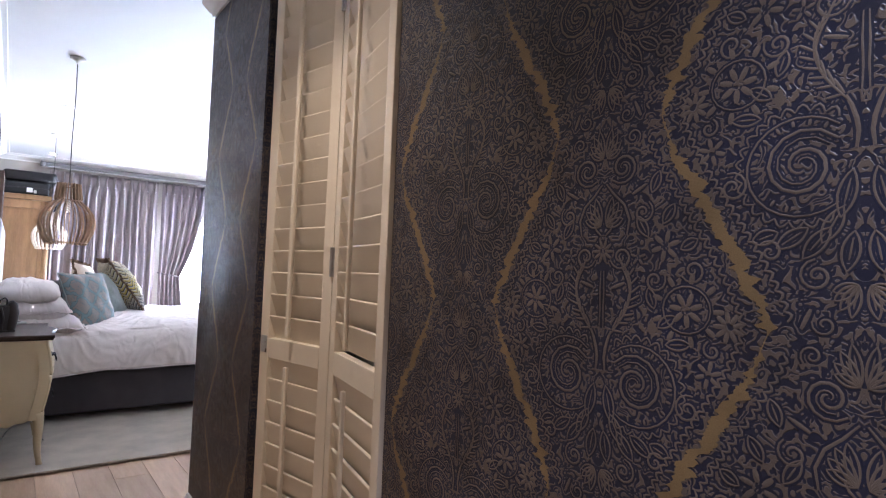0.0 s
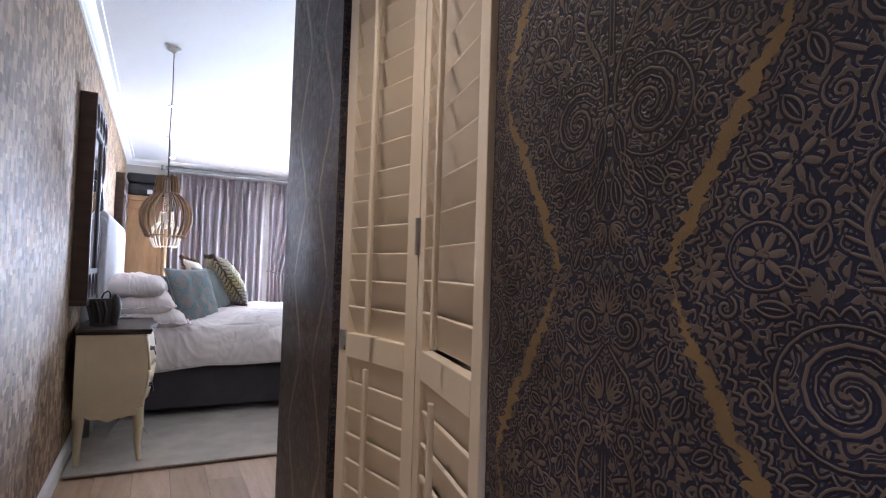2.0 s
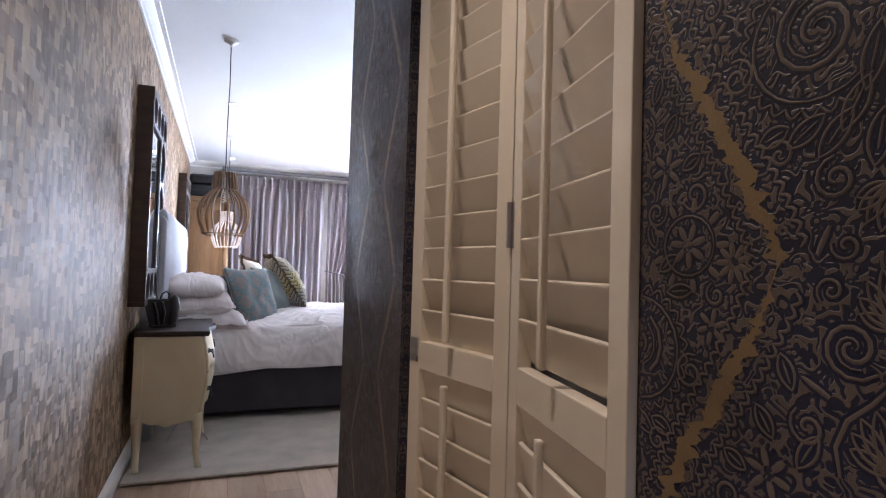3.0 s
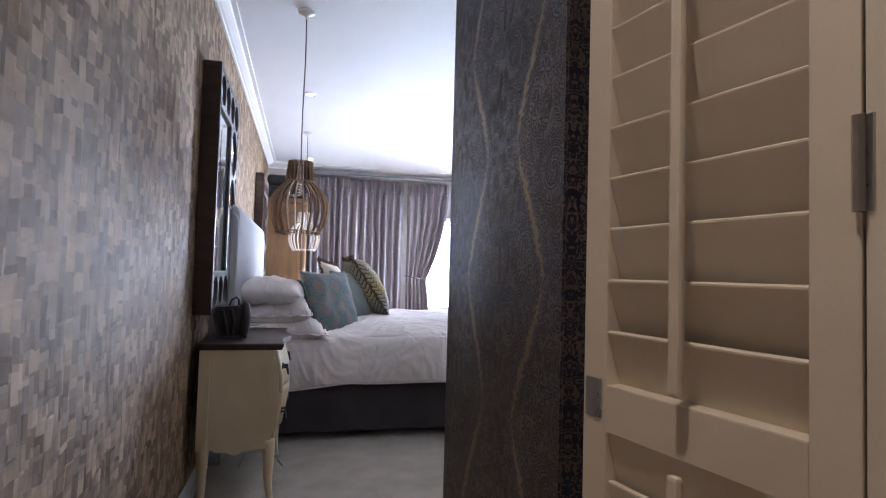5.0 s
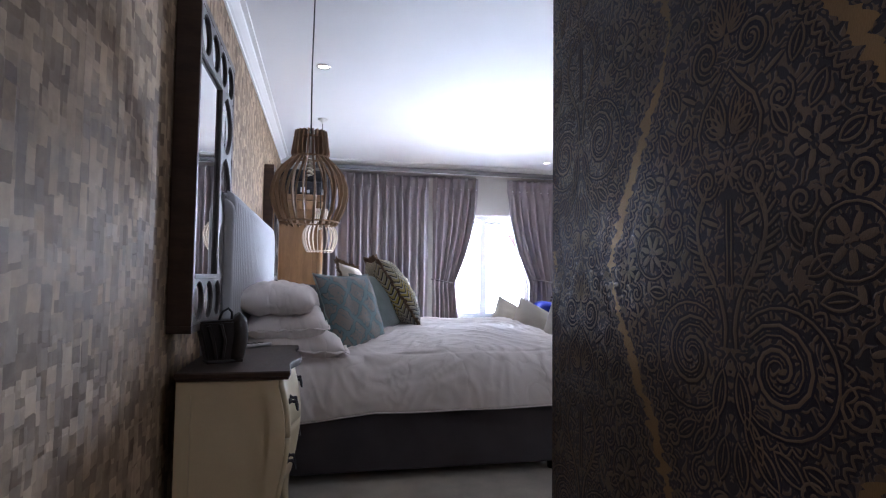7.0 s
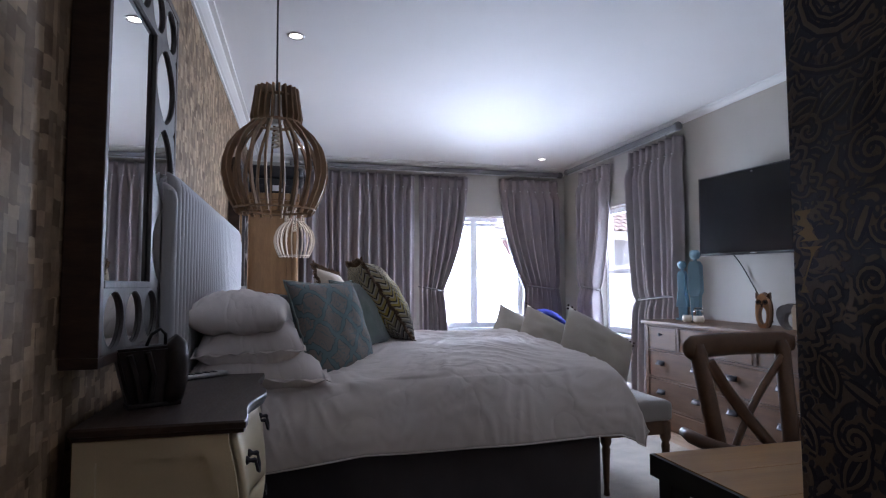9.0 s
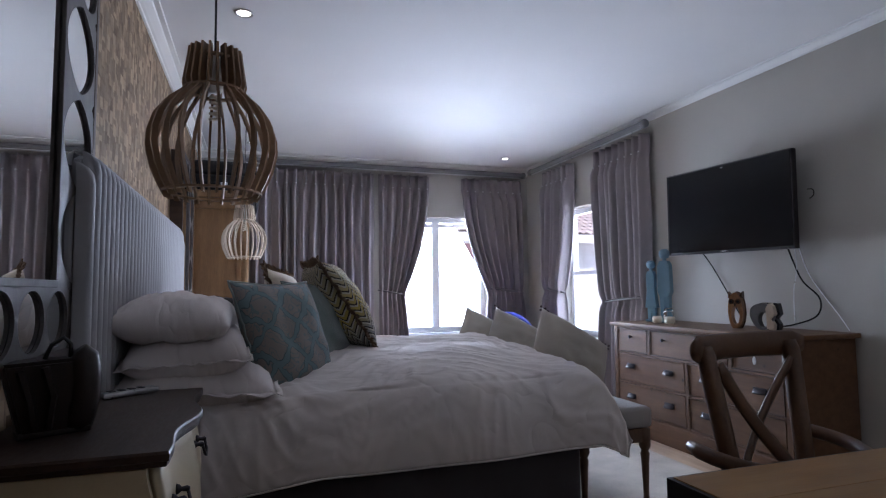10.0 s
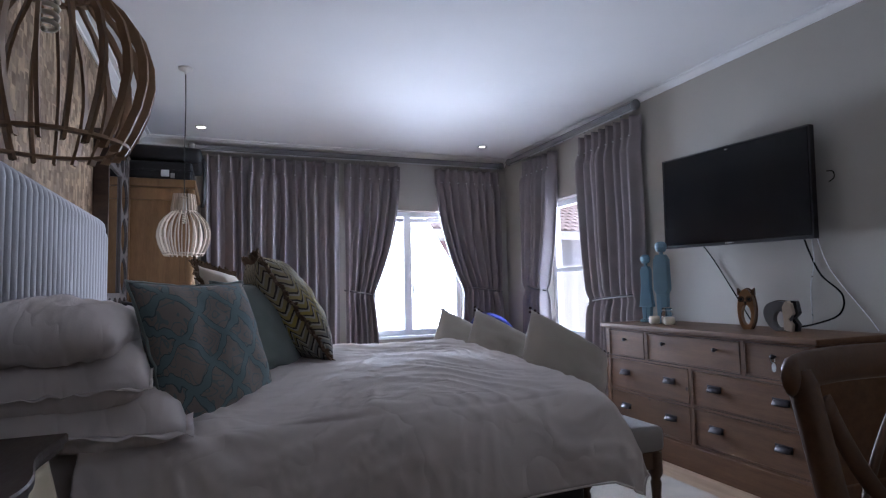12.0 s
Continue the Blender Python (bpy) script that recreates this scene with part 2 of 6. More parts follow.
def lattice_cloth():
    """Sage and teal furnishing fabric with an interlaced lattice and curls."""
    m = Nodes("lattice_fabric", 0.75, 0, 0.2)
    v = m.coords((1, 1, 1), "Generated")
    sep = m.node("ShaderNodeSeparateXYZ", {0: v})
    x, z = sep.outputs[0], sep.outputs[1]
    warp = m.noise(v, 7, 1)
    d1 = m.math("ADD", m.math("ADD", x, z), m.math("MULTIPLY", warp, 0.16))
    d2 = m.math("SUBTRACT", m.math("SUBTRACT", x, z), m.math("MULTIPLY", warp, 0.16))

    def band(d, k, width):
        return m.math("LESS_THAN", m.math("ABSOLUTE", m.math("SUBTRACT", m.math("FRACT", m.math("ADD", m.math("MULTIPLY", d, k), 5.0)), 0.5)), width)

    lattice = m.math("MAXIMUM", band(d1, 3.1, 0.115), band(d2, 3.1, 0.115))
    core = m.math("MAXIMUM", band(d1, 3.1, 0.09), band(d2, 3.1, 0.09))
    curl = m.math("LESS_THAN", m.math("ABSOLUTE", m.math("SINE", m.math("ADD", m.math("MULTIPLY", m.noise(v, 6, 1), 26.0), m.math("MULTIPLY", x, 14.0)))), 0.3)
    col = m.mix(m.math("MULTIPLY", curl, 0.75), (0.215, 0.172, 0.148), (0.085, 0.14, 0.15))
    col = m.mix(lattice, col, (0.045, 0.075, 0.085))
    col = m.mix(core, col, (0.115, 0.175, 0.185))
    grain = m.noise(v, 240, 2)
    m.set("Base Color", m.mix(m.math("MULTIPLY", grain, 0.35), col, (0.2, 0.23, 0.22)))
    m.set("Sheen Weight", 0.2)
    m.bump(grain, 0.25, 0.002)
    return m.mat


def zigzag_cloth():
    """Knitted chevron fabric in black, mustard and cream."""
    m = Nodes("zigzag_knit", 0.95, 0, 0.1)
    v = m.coords((1, 1, 1), "Generated")
    sep = m.node("ShaderNodeSeparateXYZ", {0: v})
    x, z = sep.outputs[0], sep.outputs[1]
    tooth = m.math("MULTIPLY", m.math("ABSOLUTE", m.math("SUBTRACT", m.math("FRACT", m.math("MULTIPLY", x, 15.0)), 0.5)), 0.15)
    band = m.math("FRACT", m.math("MULTIPLY", m.math("ADD", z, tooth), 14.0))
    part_of = m.math("ADD", z, m.math("MULTIPLY", m.noise(v, 3, 1), 0.15))
    warm = m.ramp(part_of, [(0.25, (0.24, 0.24, 0.23)), (0.5, (0.46, 0.35, 0.08)), (0.8, (0.42, 0.36, 0.22))])
    n = m.node("ShaderNodeValToRGB", {"Fac": band})
    n.color_ramp.interpolation = "CONSTANT"
    n.color_ramp.elements[0].color, n.color_ramp.elements[1].position = (0, 0, 0, 1), 0.52
    col = m.mix(n.outputs[0], (0.035, 0.03, 0.03), warm)
    col = m.mix(m.math("LESS_THAN", band, 0.27), col, (0.5, 0.46, 0.38))
    knit = m.noise(v, 120, 2)
    m.set("Base Color", m.mix(m.math("MULTIPLY", knit, 0.3), col, (0.08, 0.07, 0.06)))
    m.bump(m.math("ADD", knit, band), 0.6, 0.006)
    return m.mat


def glass(name, tint=(1, 1, 1)):
    m = Nodes(name, 0.0)
    m.set("Base Color", (*tint, 1))
    m.set("Transmission Weight", 1.0)
    m.set("IOR", 1.45)
    return m.mat


def glow(name, colour, power):
    m = Nodes(name, 0.5)
    m.set("Emission Color", (*colour, 1))
    m.set("Emission Strength", power)
    return m.mat


M_SHELL = shell_paper()
M_DAMASK = damask()
M_INK = paper("navy_wallpaper_ink", (0.013, 0.012, 0.016), (0.018, 0.023, 0.058), 0.5, 0.4)
M_SCROLL = paper("taupe_wallpaper_relief", (0.076, 0.058, 0.046), (0.185, 0.143, 0.111), 0.48, 0.6)
M_GOLD = paper("worn_gold_band", (0.165, 0.112, 0.052), (0.31, 0.215, 0.10), 0.42, 0.7, 0.3)
M_CREAM_WALL = paint("cream_wall_paint", (0.40, 0.375, 0.335), 0.75, 0.03, 2.0, 0.06)
M_WHITE = paint("white_ceiling_paint", (0.80, 0.80, 0.80), 0.8, 0.02, 2.0, 0.04)
M_TRIM = paint("white_trim_paint", (0.78, 0.77, 0.74), 0.45, 0.03, 4.0, 0.03)
M_SHUTTER = paint("ivory_shutter_paint", (0.72, 0.65, 0.53), 0.42, 0.05, 5.0, 0.05)
M_CREAM = paint("cream_furniture_paint", (0.62, 0.52, 0.34), 0.45, 0.07, 6.0, 0.08)
M_FLOOR = wood("pale_oak_floor", (0.42, 0.275, 0.17), (0.63, 0.46, 0.32), (9, 1.0, 9), 0.42, 2.0)
M_DARKWOOD = wood("dark_walnut", (0.028, 0.016, 0.011), (0.07, 0.04, 0.027), (10, 2, 10), 0.5)
M_EBONY = wood("stained_black_wood", (0.012, 0.008, 0.007), (0.035, 0.021, 0.016), (10, 10, 3), 0.35)
M_FRET = wood("weathered_dark_wood", (0.05, 0.042, 0.04), (0.12, 0.10, 0.09), (10, 10, 2), 0.5)
M_PINE = wood("waxed_pine", (0.080, 0.036, 0.016), (0.16, 0.079, 0.037), (8, 1.0, 10), 0.45, 2.4, knots=True)
M_WARDROBE = wood("honey_pine", (0.15, 0.078, 0.032), (0.26, 0.145, 0.062), (8, 8, 1.0), 0.42, 2.4)
M_OAK = wood("oak_chair", (0.068, 0.031, 0.015), (0.125, 0.062, 0.029), (5, 5, 5), 0.45)
M_TABLE = wood("honey_oak_top", (0.19, 0.092, 0.028), (0.29, 0.155, 0.052), (1.2, 9, 9), 0.38)
M_PLY = wood("birch_ply", (0.24, 0.145, 0.08), (0.36, 0.23, 0.135), (6, 6, 3), 0.55)
M_PLY_PALE = wood("pale_birch_ply", (0.52, 0.42, 0.32), (0.66, 0.56, 0.45), (6, 6, 3), 0.55)
M_BLACK = paint("black_satin", (0.012, 0.012, 0.013), 0.4, 0.2, 8, 0.03)
M_SCREEN = paint("black_screen_glass", (0.004, 0.004, 0.005), 0.2, 0.1, 2, 0.0, 0.25)
M_STEEL = metal("brushed_steel", (0.55, 0.55, 0.55), 0.3)
M_IRON = metal("dark_iron", (0.06, 0.055, 0.06), 0.42)
M_MIRROR = Nodes("mirror_silver", 0.015, 1.0).mat
M_MIRROR.node_tree.nodes["Principled BSDF"].inputs["Base Color"].default_value = (0.86, 0.88, 0.88, 1)
M_GLASS = glass("clear_glass")
M_LINEN = creased("white_cotton", (0.72, 0.645, 0.615))
M_BASE = cloth("charcoal_bed_fabric", (0.062, 0.053, 0.056), 0.9, 600, 0.25)
M_CURTAIN = cloth("mauve_grey_curtain", (0.262, 0.230, 0.237), 0.6, 500, 0.07, 0.15, 0.12)
M_HEAD = cloth("pale_grey_upholstery", (0.36, 0.35, 0.355), 0.85, 600, 0.06)
M_RUG = cloth("beige_rug_pile", (0.43, 0.37, 0.30), 0.97, 160, 0.36, 0.3, 0.7)
M_SEAT = cloth("taupe_bench_fabric", (0.27, 0.24, 0.225), 0.85, 500, 0.1)
M_CANVAS = cloth("stone_canvas", (0.42, 0.375, 0.32), 0.85, 500, 0.07)
M_TASSEL = cloth("brown_fringe", (0.06, 0.045, 0.04), 0.95, 120, 0.4, 0.0, 0.8)
M_FRINGE = cloth("tan_fringe", (0.15, 0.10, 0.065), 0.95, 120, 0.5, 0.0, 0.9)
M_SAGE = cloth("sage_velvet", (0.17, 0.205, 0.19), 0.7, 500, 0.12, 0.5)
M_CREAMCLOTH = cloth("cream_ruffle", (0.55, 0.47, 0.37), 0.9, 300, 0.15)
M_NAVY = cloth("black_cotton", (0.03, 0.028, 0.03), 0.9, 500, 0.2)
M_BLUE = cloth("royal_blue_cloth", (0.008, 0.012, 0.10), 0.8, 500, 0.12, 0.0)
M_LATTICE, M_ZIGZAG = lattice_cloth(), zigzag_cloth()
M_POWDER = paint("powder_blue_paint", (0.15, 0.255, 0.32), 0.6, 0.1, 12, 0.1)
M_WAX = paint("ivory_wax", (0.68, 0.60, 0.48), 0.5, 0.05, 9, 0.03)
M_GREYPOLE = paint("grey_pole_paint", (0.16, 0.155, 0.16), 0.45, 0.08, 6, 0.05)
M_PVC = paint("white_window_frame", (0.80, 0.81, 0.82), 0.35, 0.02, 4, 0.02)
M_CASE = paint("black_suitcase", (0.014, 0.013, 0.014), 0.5, 0.2, 30, 0.2)
M_BULB = glow("downlight_lens", (1.0, 0.9, 0.75), 14)
M_RENDER = paint("white_house_render", (0.74, 0.73, 0.72), 0.85, 0.04, 1.5, 0.1)
M_ROOFTILE = paint("terracotta_tile", (0.58, 0.46, 0.42), 0.8, 0.2, 5, 0.2)
M_GROUND = paint("pale_paving", (0.55, 0.53, 0.5), 0.9, 0.12, 0.8, 0.3)
M_CABLE = paint("black_cable_rubber", (0.01, 0.01, 0.01), 0.9, 0.2, 20, 0.02, 0.1)
M_SLATE = paint("blue_grey_roof_tile", (0.10, 0.115, 0.16), 0.75, 0.25, 6, 0.2)
M_PINK = paint("faded_pink_render", (0.30, 0.17, 0.17), 0.85, 0.08, 2, 0.1)
M_OWL = wood("amber_varnished_wood", (0.22, 0.10, 0.04), (0.36, 0.19, 0.085), (6, 6, 3), 0.4)
M_DARKGLASS = paint("dark_window_glass", (0.2, 0.22, 0.24), 0.1, 0.1, 1, 0.0)

# ---------------------------------------------------------------- building helpers


def mesh_of(name, bm, material, smooth=False):
    me = bpy.data.meshes.new(name)
    bmesh.ops.recalc_face_normals(bm, faces=bm.faces)
    bm.to_mesh(me)
    bm.free()
    me.materials.append(material)
    if smooth:
        for f in me.polygons:
            f.use_smooth = True
    return me


def part(name, bm, material, parent, label="", smooth=False):
    ob = new(name, mesh_of(name, bm, material, smooth))
    ob.parent = parent
    if label:
        ob["label"] = label
    return ob


def solid(name, bm, material, label, category, kind="", group="", smooth=False):
    return tagged(new(name, mesh_of(name, bm, material, smooth)), label, category, group, kind)


def thing(name, label, category, m=None, group="", kind=""):
    ob = new(name)
    ob.empty_display_size = 0.1
    if m is not None:
        ob.matrix_basis = m
    return tagged(ob, label, category, group, kind)


def box(x0, x1, y0, y1, z0, z1, bevel=0.0, bm=None, seg=2):
    bm = bm or bmesh.new()
    vs = bmesh.ops.create_cube(bm, size=1)["verts"]
    bmesh.ops.transform(bm, matrix=Matrix.LocRotScale(((x0 + x1) / 2, (y0 + y1) / 2, (z0 + z1) / 2), None, (x1 - x0, y1 - y0, z1 - z0)), verts=vs)
    if bevel:
        es = list({e for v in vs for e in v.link_edges})
        bmesh.ops.bevel(bm, geom=es, offset=bevel, segments=seg, affect="EDGES", profile=0.6)
    return bm


def lathe(profile, n=24, bm=None, at=(0, 0, 0), axis=None):
    """Turned body from (radius, height) pairs."""
    bm = bm or bmesh.new()
    rings = []
    turn = axis or Matrix.Identity(3)
    for r, h in profile:
        rings.append([bm.verts.new(Vector(at) + turn @ Vector((r * math.cos(2 * math.pi * k / n), r * math.sin(2 * math.pi * k / n), h))) for k in range(n)])
    for a, b in zip(rings, rings[1:]):
        for k in range(n):
            bm.faces.new((a[k], a[(k + 1) % n], b[(k + 1) % n], b[k]))
    bm.faces.new(rings[0][::-1])
    bm.faces.new(rings[-1])
    return bm


def tube(points, radius, n=8, bm=None, flat=1.0):
    """A round (or flattened) bar along points; radius may be one number or one per point."""
    bm = bm or bmesh.new()
    pts = [Vector(p) for p in points]
    rad = radius if isinstance(radius, (list, tuple)) else [radius] * len(pts)
    rings = []
    side = None
    for i, p in enumerate(pts):
        d = (pts[min(i + 1, len(pts) - 1)] - pts[max(i - 1, 0)]).normalized()
        ref = side if side is not None else (Vector((0, 0, 1)) if abs(d.z) < 0.9 else Vector((1, 0, 0)))
        u = (ref - d * ref.dot(d)).normalized()
        side = u
        w = d.cross(u)
        rings.append([bm.verts.new(p + (u * math.cos(2 * math.pi * k / n) + w * math.sin(2 * math.pi * k / n) * flat) * rad[i]) for k in range(n)])
    for a, b in zip(rings, rings[1:]):
        for k in range(n):
            bm.faces.new((a[k], a[(k + 1) % n], b[(k + 1) % n], b[k]))
    bm.faces.new(rings[0][::-1])
    bm.faces.new(rings[-1])
    return bm


def prism(outline, depth, bm=None, m=None):
    """A plate: an outline in the x-z plane, thick along y from 0 to depth."""
    bm = bm or bmesh.new()
    a = [bm.verts.new((x, 0, z)) for x, z in outline]
    b = [bm.verts.new((x, depth, z)) for x, z in outline]
    bm.faces.new(a)
    bm.faces.new(b[::-1])
    for k in range(len(a)):
        j = (k + 1) % len(a)
        bm.faces.new((a[j], a[k], b[k], b[j]))
    if m is not None:
        bmesh.ops.transform(bm, matrix=m, verts=a + b)
    return bm


def sweep(profile, start, end, bm=None):
    """A moulding: profile of (out, up) pairs swept from start to end; 'out' points to the left of the way."""
    bm = bm or bmesh.new()
    s, e = Vector(start), Vector(end)
    d = (e - s).normalized()
    out = Vector((-d.y, d.x, 0))
    a = [bm.verts.new(s + out * o + Vector((0, 0, u))) for o, u in profile]
    b = [bm.verts.new(e + out * o + Vector((0, 0, u))) for o, u in profile]
    for k in range(len(a)):
        j = (k + 1) % len(a)
        bm.faces.new((a[k], a[j], b[j], b[k]))
    bm.faces.new(a[::-1])
    bm.faces.new(b)
    return bm

# ---------------------------------------------------------------- setting
CEIL, WEST, EAST, NORTH, PIL, PEND, SOUTH = 2.70, 0.0, 4.0, 9.1, 0.995, 2.61, -3.2


def walls(name, boxes, material, label):
    """One wall out of boxes that butt against one another."""
    bm = bmesh.new()
    for b in boxes:
        box(*b, bm=bm)
    return solid(name, bm, material, label, "wall", "structure")


walls("wall_west", [(-0.2, WEST, SOUTH, NORTH + 0.2, 0, CEIL)], M_SHELL, "wall covered in pearly beige shell chips")
N0, N1, W0, W1 = 2.1, 3.42, 0.62, 2.04
walls("wall_north", [(WEST, N0, NORTH, NORTH + 0.2, 0, CEIL), (N1, EAST, NORTH, NORTH + 0.2, 0, CEIL), (N0, N1, NORTH, NORTH + 0.2, 0, W0), (N0, N1, NORTH, NORTH + 0.2, W1, CEIL)], M_CREAM_WALL, "cream painted wall with a tall window")
E0, E1 = 7.0, 8.22
walls("wall_east", [(EAST, EAST + 0.2, 2.4, E0, 0, CEIL), (EAST, EAST + 0.2, E1, NORTH + 0.2, 0, CEIL), (EAST, EAST + 0.2, E0, E1, 0, W0), (EAST, EAST + 0.2, E0, E1, W1, CEIL)], M_CREAM_WALL, "cream painted wall with a sash window")
C0, C1, CT = 0.735, 1.765, 2.5
wall_closet = walls("wall_closet", [(PIL, PIL + 0.11, SOUTH, C0, 0, CEIL), (PIL, PIL + 0.11, C1, PEND, 0, CEIL), (PIL, PIL + 0.11, C0, C1, CT, CEIL)], M_DAMASK, "passage wall in dark paisley wallpaper with gold bands")
walls("wall_south", [(PIL + 0.11, EAST, PEND - 0.12, PEND, 0, CEIL)], M_CREAM_WALL, "cream painted end wall of the bedroom")
walls("wall_closet_back", [(1.75, 1.85, SOUTH, PEND - 0.12, 0, CEIL)], M_WHITE, "white back wall of the closet")
# unseen end wall, added to shut out daylight and keep the passage dim
walls("wall_passage_end", [(-0.2, 1.85, SOUTH - 0.15, SOUTH, 0, CEIL)], M_CREAM_WALL, "cream wall closing the passage")

bm = box(-0.2, EAST + 0.2, SOUTH - 0.15, NORTH + 0.2, CEIL, CEIL + 0.25)
solid("ceiling", bm, M_WHITE, "smooth white painted ceiling", "ceiling", "structure")

CORNICE = [(0.0, -0.085), (0.012, -0.085), (0.016, -0.07), (0.03, -0.062), (0.05, -0.045), (0.066, -0.03), (0.072, -0.016), (0.1, -0.014), (0.104, 0.0), (0.0, 0.0)]
for name, a, b in (("west", (WEST, NORTH), (WEST, SOUTH)), ("north", (EAST, NORTH), (WEST, NORTH)), ("east", (EAST, PEND), (EAST, NORTH)), ("closet", (PIL, SOUTH), (PIL, PEND)), ("pillar", (PIL, PEND), (EAST, PEND))):
    prof = [(o * 0.6, u * 0.6) for o, u in CORNICE] if name == "east" else [(o, u * (0.62 if name == "west" else 1.0)) for o, u in CORNICE]
    bm = sweep(prof, (*a, CEIL - 0.001), (*b, CEIL - 0.001))
    solid("cornice_" + name, bm, M_WHITE if name == "east" else M_TRIM, "white moulded plaster cornice", "cornice", "structure")
SKIRT = [(0.0, 0.0), (0.018, 0.0), (0.018, 0.085), (0.012, 0.1), (0.006, 0.112), (0.0, 0.115)]
for name, a, b in (("west", (WEST, NORTH), (WEST, SOUTH)), ("north", (EAST, NORTH), (WEST, NORTH)), ("east", (EAST, PEND), (EAST, NORTH)), ("closet_far", (PIL, C1), (PIL, PEND)), ("closet_near", (PIL, SOUTH), (PIL, C0)), ("pillar", (PIL, PEND), (EAST, PEND))):
    solid("baseboard_" + name, sweep(SKIRT, (*a, 0.001), (*b, 0.001)), M_TRIM, "white painted skirting board", "baseboard", "structure")


def window(name, label, m, w, h, sash):
    """Window seen from inside; local x along the wall, y outwards, z up from the sill."""
    ob = thing(name, label, "window", m, kind="structure")
    fr = bmesh.new()
    for b in ((0, 0.06, 0, 0.07, 0, h), (w - 0.06, w, 0, 0.07, 0, h), (0.06, w - 0.06, 0, 0.07, 0, 0.06), (0.06, w - 0.06, 0, 0.07, h - 0.06, h)):
        box(*b, bevel=0.004, bm=fr)
    part("window_frame", fr, M_PVC, ob)
    if sash:
        part("meeting_rail", box(0.06, w - 0.06, -0.012, 0.05, h * 0.47, h * 0.47 + 0.045, 0.004), M_PVC, ob)
        cells = [(0.06, w - 0.06, 0.06, h * 0.47), (0.06, w - 0.06, h * 0.47 + 0.045, h - 0.06)]
        part("latch", box(w / 2 - 0.02, w / 2 + 0.02, -0.03, -0.012, h * 0.47 + 0.01, h * 0.47 + 0.05, 0.004), M_STEEL, ob)
    else:
        part("mullion", box(w / 2 - 0.045, w / 2 + 0.045, -0.008, 0.06, 0.06, h - 0.06, 0.004), M_PVC, ob)
        part("transom", box(0.06, w / 2 - 0.045, 0.004, 0.05, h - 0.12, h - 0.075, 0.003), M_PVC, ob)
        part("transom", box(w / 2 + 0.045, w - 0.06, 0.004, 0.05, h - 0.12, h - 0.075, 0.003), M_PVC, ob)
        part("latch", box(w / 2 + 0.05, w / 2 + 0.07, -0.025, 0.0, 0.45, 0.58, 0.004), M_STEEL, ob)
        cells = [(0.06, w / 2 - 0.045, 0.06, h - 0.06), (w / 2 + 0.045, w - 0.06, 0.06, h - 0.06)]
    for a, b, c, d in cells:
        pane = part("pane", box(a, b, 0.03, 0.036, c, d), M_GLASS, ob)
        pane.visible_shadow = False
    part("window_sill", box(-0.05, w + 0.05, -0.14, -0.002, -0.03, 0.0, 0.006), M_PVC, ob)
    return ob


window("window_1", "white casement window with two lights, bright daylight outside", pose(N0, NORTH + 0.1, W0), N1 - N0, W1 - W0, False)
window("window_2", "white sliding sash window, bright daylight outside", pose(EAST + 0.1, E1, W0, 0, 0, -90), E1 - E0, W1 - W0, True)

# ---------------------------------------------------------------- outdoors
bm = bmesh.new()
bmesh.ops.create_grid(bm, x_segments=2, y_segments=2, size=400)
bmesh.ops.translate(bm, vec=(0, 0, -0.4), verts=bm.verts)
solid("ground", bm, M_GROUND, "pale paved ground outside in full sun", "ground", "structure")


def neighbour(m, length, depth, label):
    """A white rendered neighbouring house with a tiled roof."""
    ob = thing("house", label, "house", m)
    part("wall", box(0, length, 0, depth, -0.4, 2.6), M_RENDER, ob)
    part("eave_board", box(-0.3, length + 0.3, -0.42, -0.36, 2.3, 2.52, 0.01), M_TRIM, ob)
    roof = bmesh.new()
    rows, cols = 16, int(length / 0.22)
    slope = 0.42
    for r in range(rows):
        for c in range(cols):
            x, y = -0.2 + c * 0.23, -0.4 + r * 0.3
            arc = [(x + 0.11 - 0.11 * math.cos(math.pi * k / 4), 0.055 * math.sin(math.pi * k / 4)) for k in range(5)]
            lo = [roof.verts.new((u, y, 2.5 + slope * (y + 0.4) + w + 0.03)) for u, w in arc]
            hi = [roof.verts.new((u, y + 0.36, 2.5 + slope * (y + 0.76) + w)) for u, w in arc]
            for k in range(4):
                roof.faces.new((lo[k], lo[k + 1], hi[k + 1], hi[k]))
    part("roof", roof, M_ROOFTILE, ob)
    part("roof_deck", box(-0.2, length, -0.02, 0.02, 0, 5.3), M_ROOFTILE, ob).matrix_basis = pose(0, -0.35, 2.47, -67.2, 0, 0)
    for x in (length * 0.25, length * 0.62):
        w = part("window", box(x, x + 0.9, -0.03, 0.0, 0.7, 1.9, 0.01), M_PVC, ob)
        part("pane", box(x + 0.07, x + 0.83, -0.036, -0.031, 0.77, 1.83), M_DARKGLASS, w)
    return ob


neighbour(pose(-4, 15.5, 0), 15, 5, "white rendered house with a terracotta tiled roof")
neighbour(pose(11.5, 16, 0, 0, 0, -90), 13, 5, "white rendered house with a clay tiled roof")



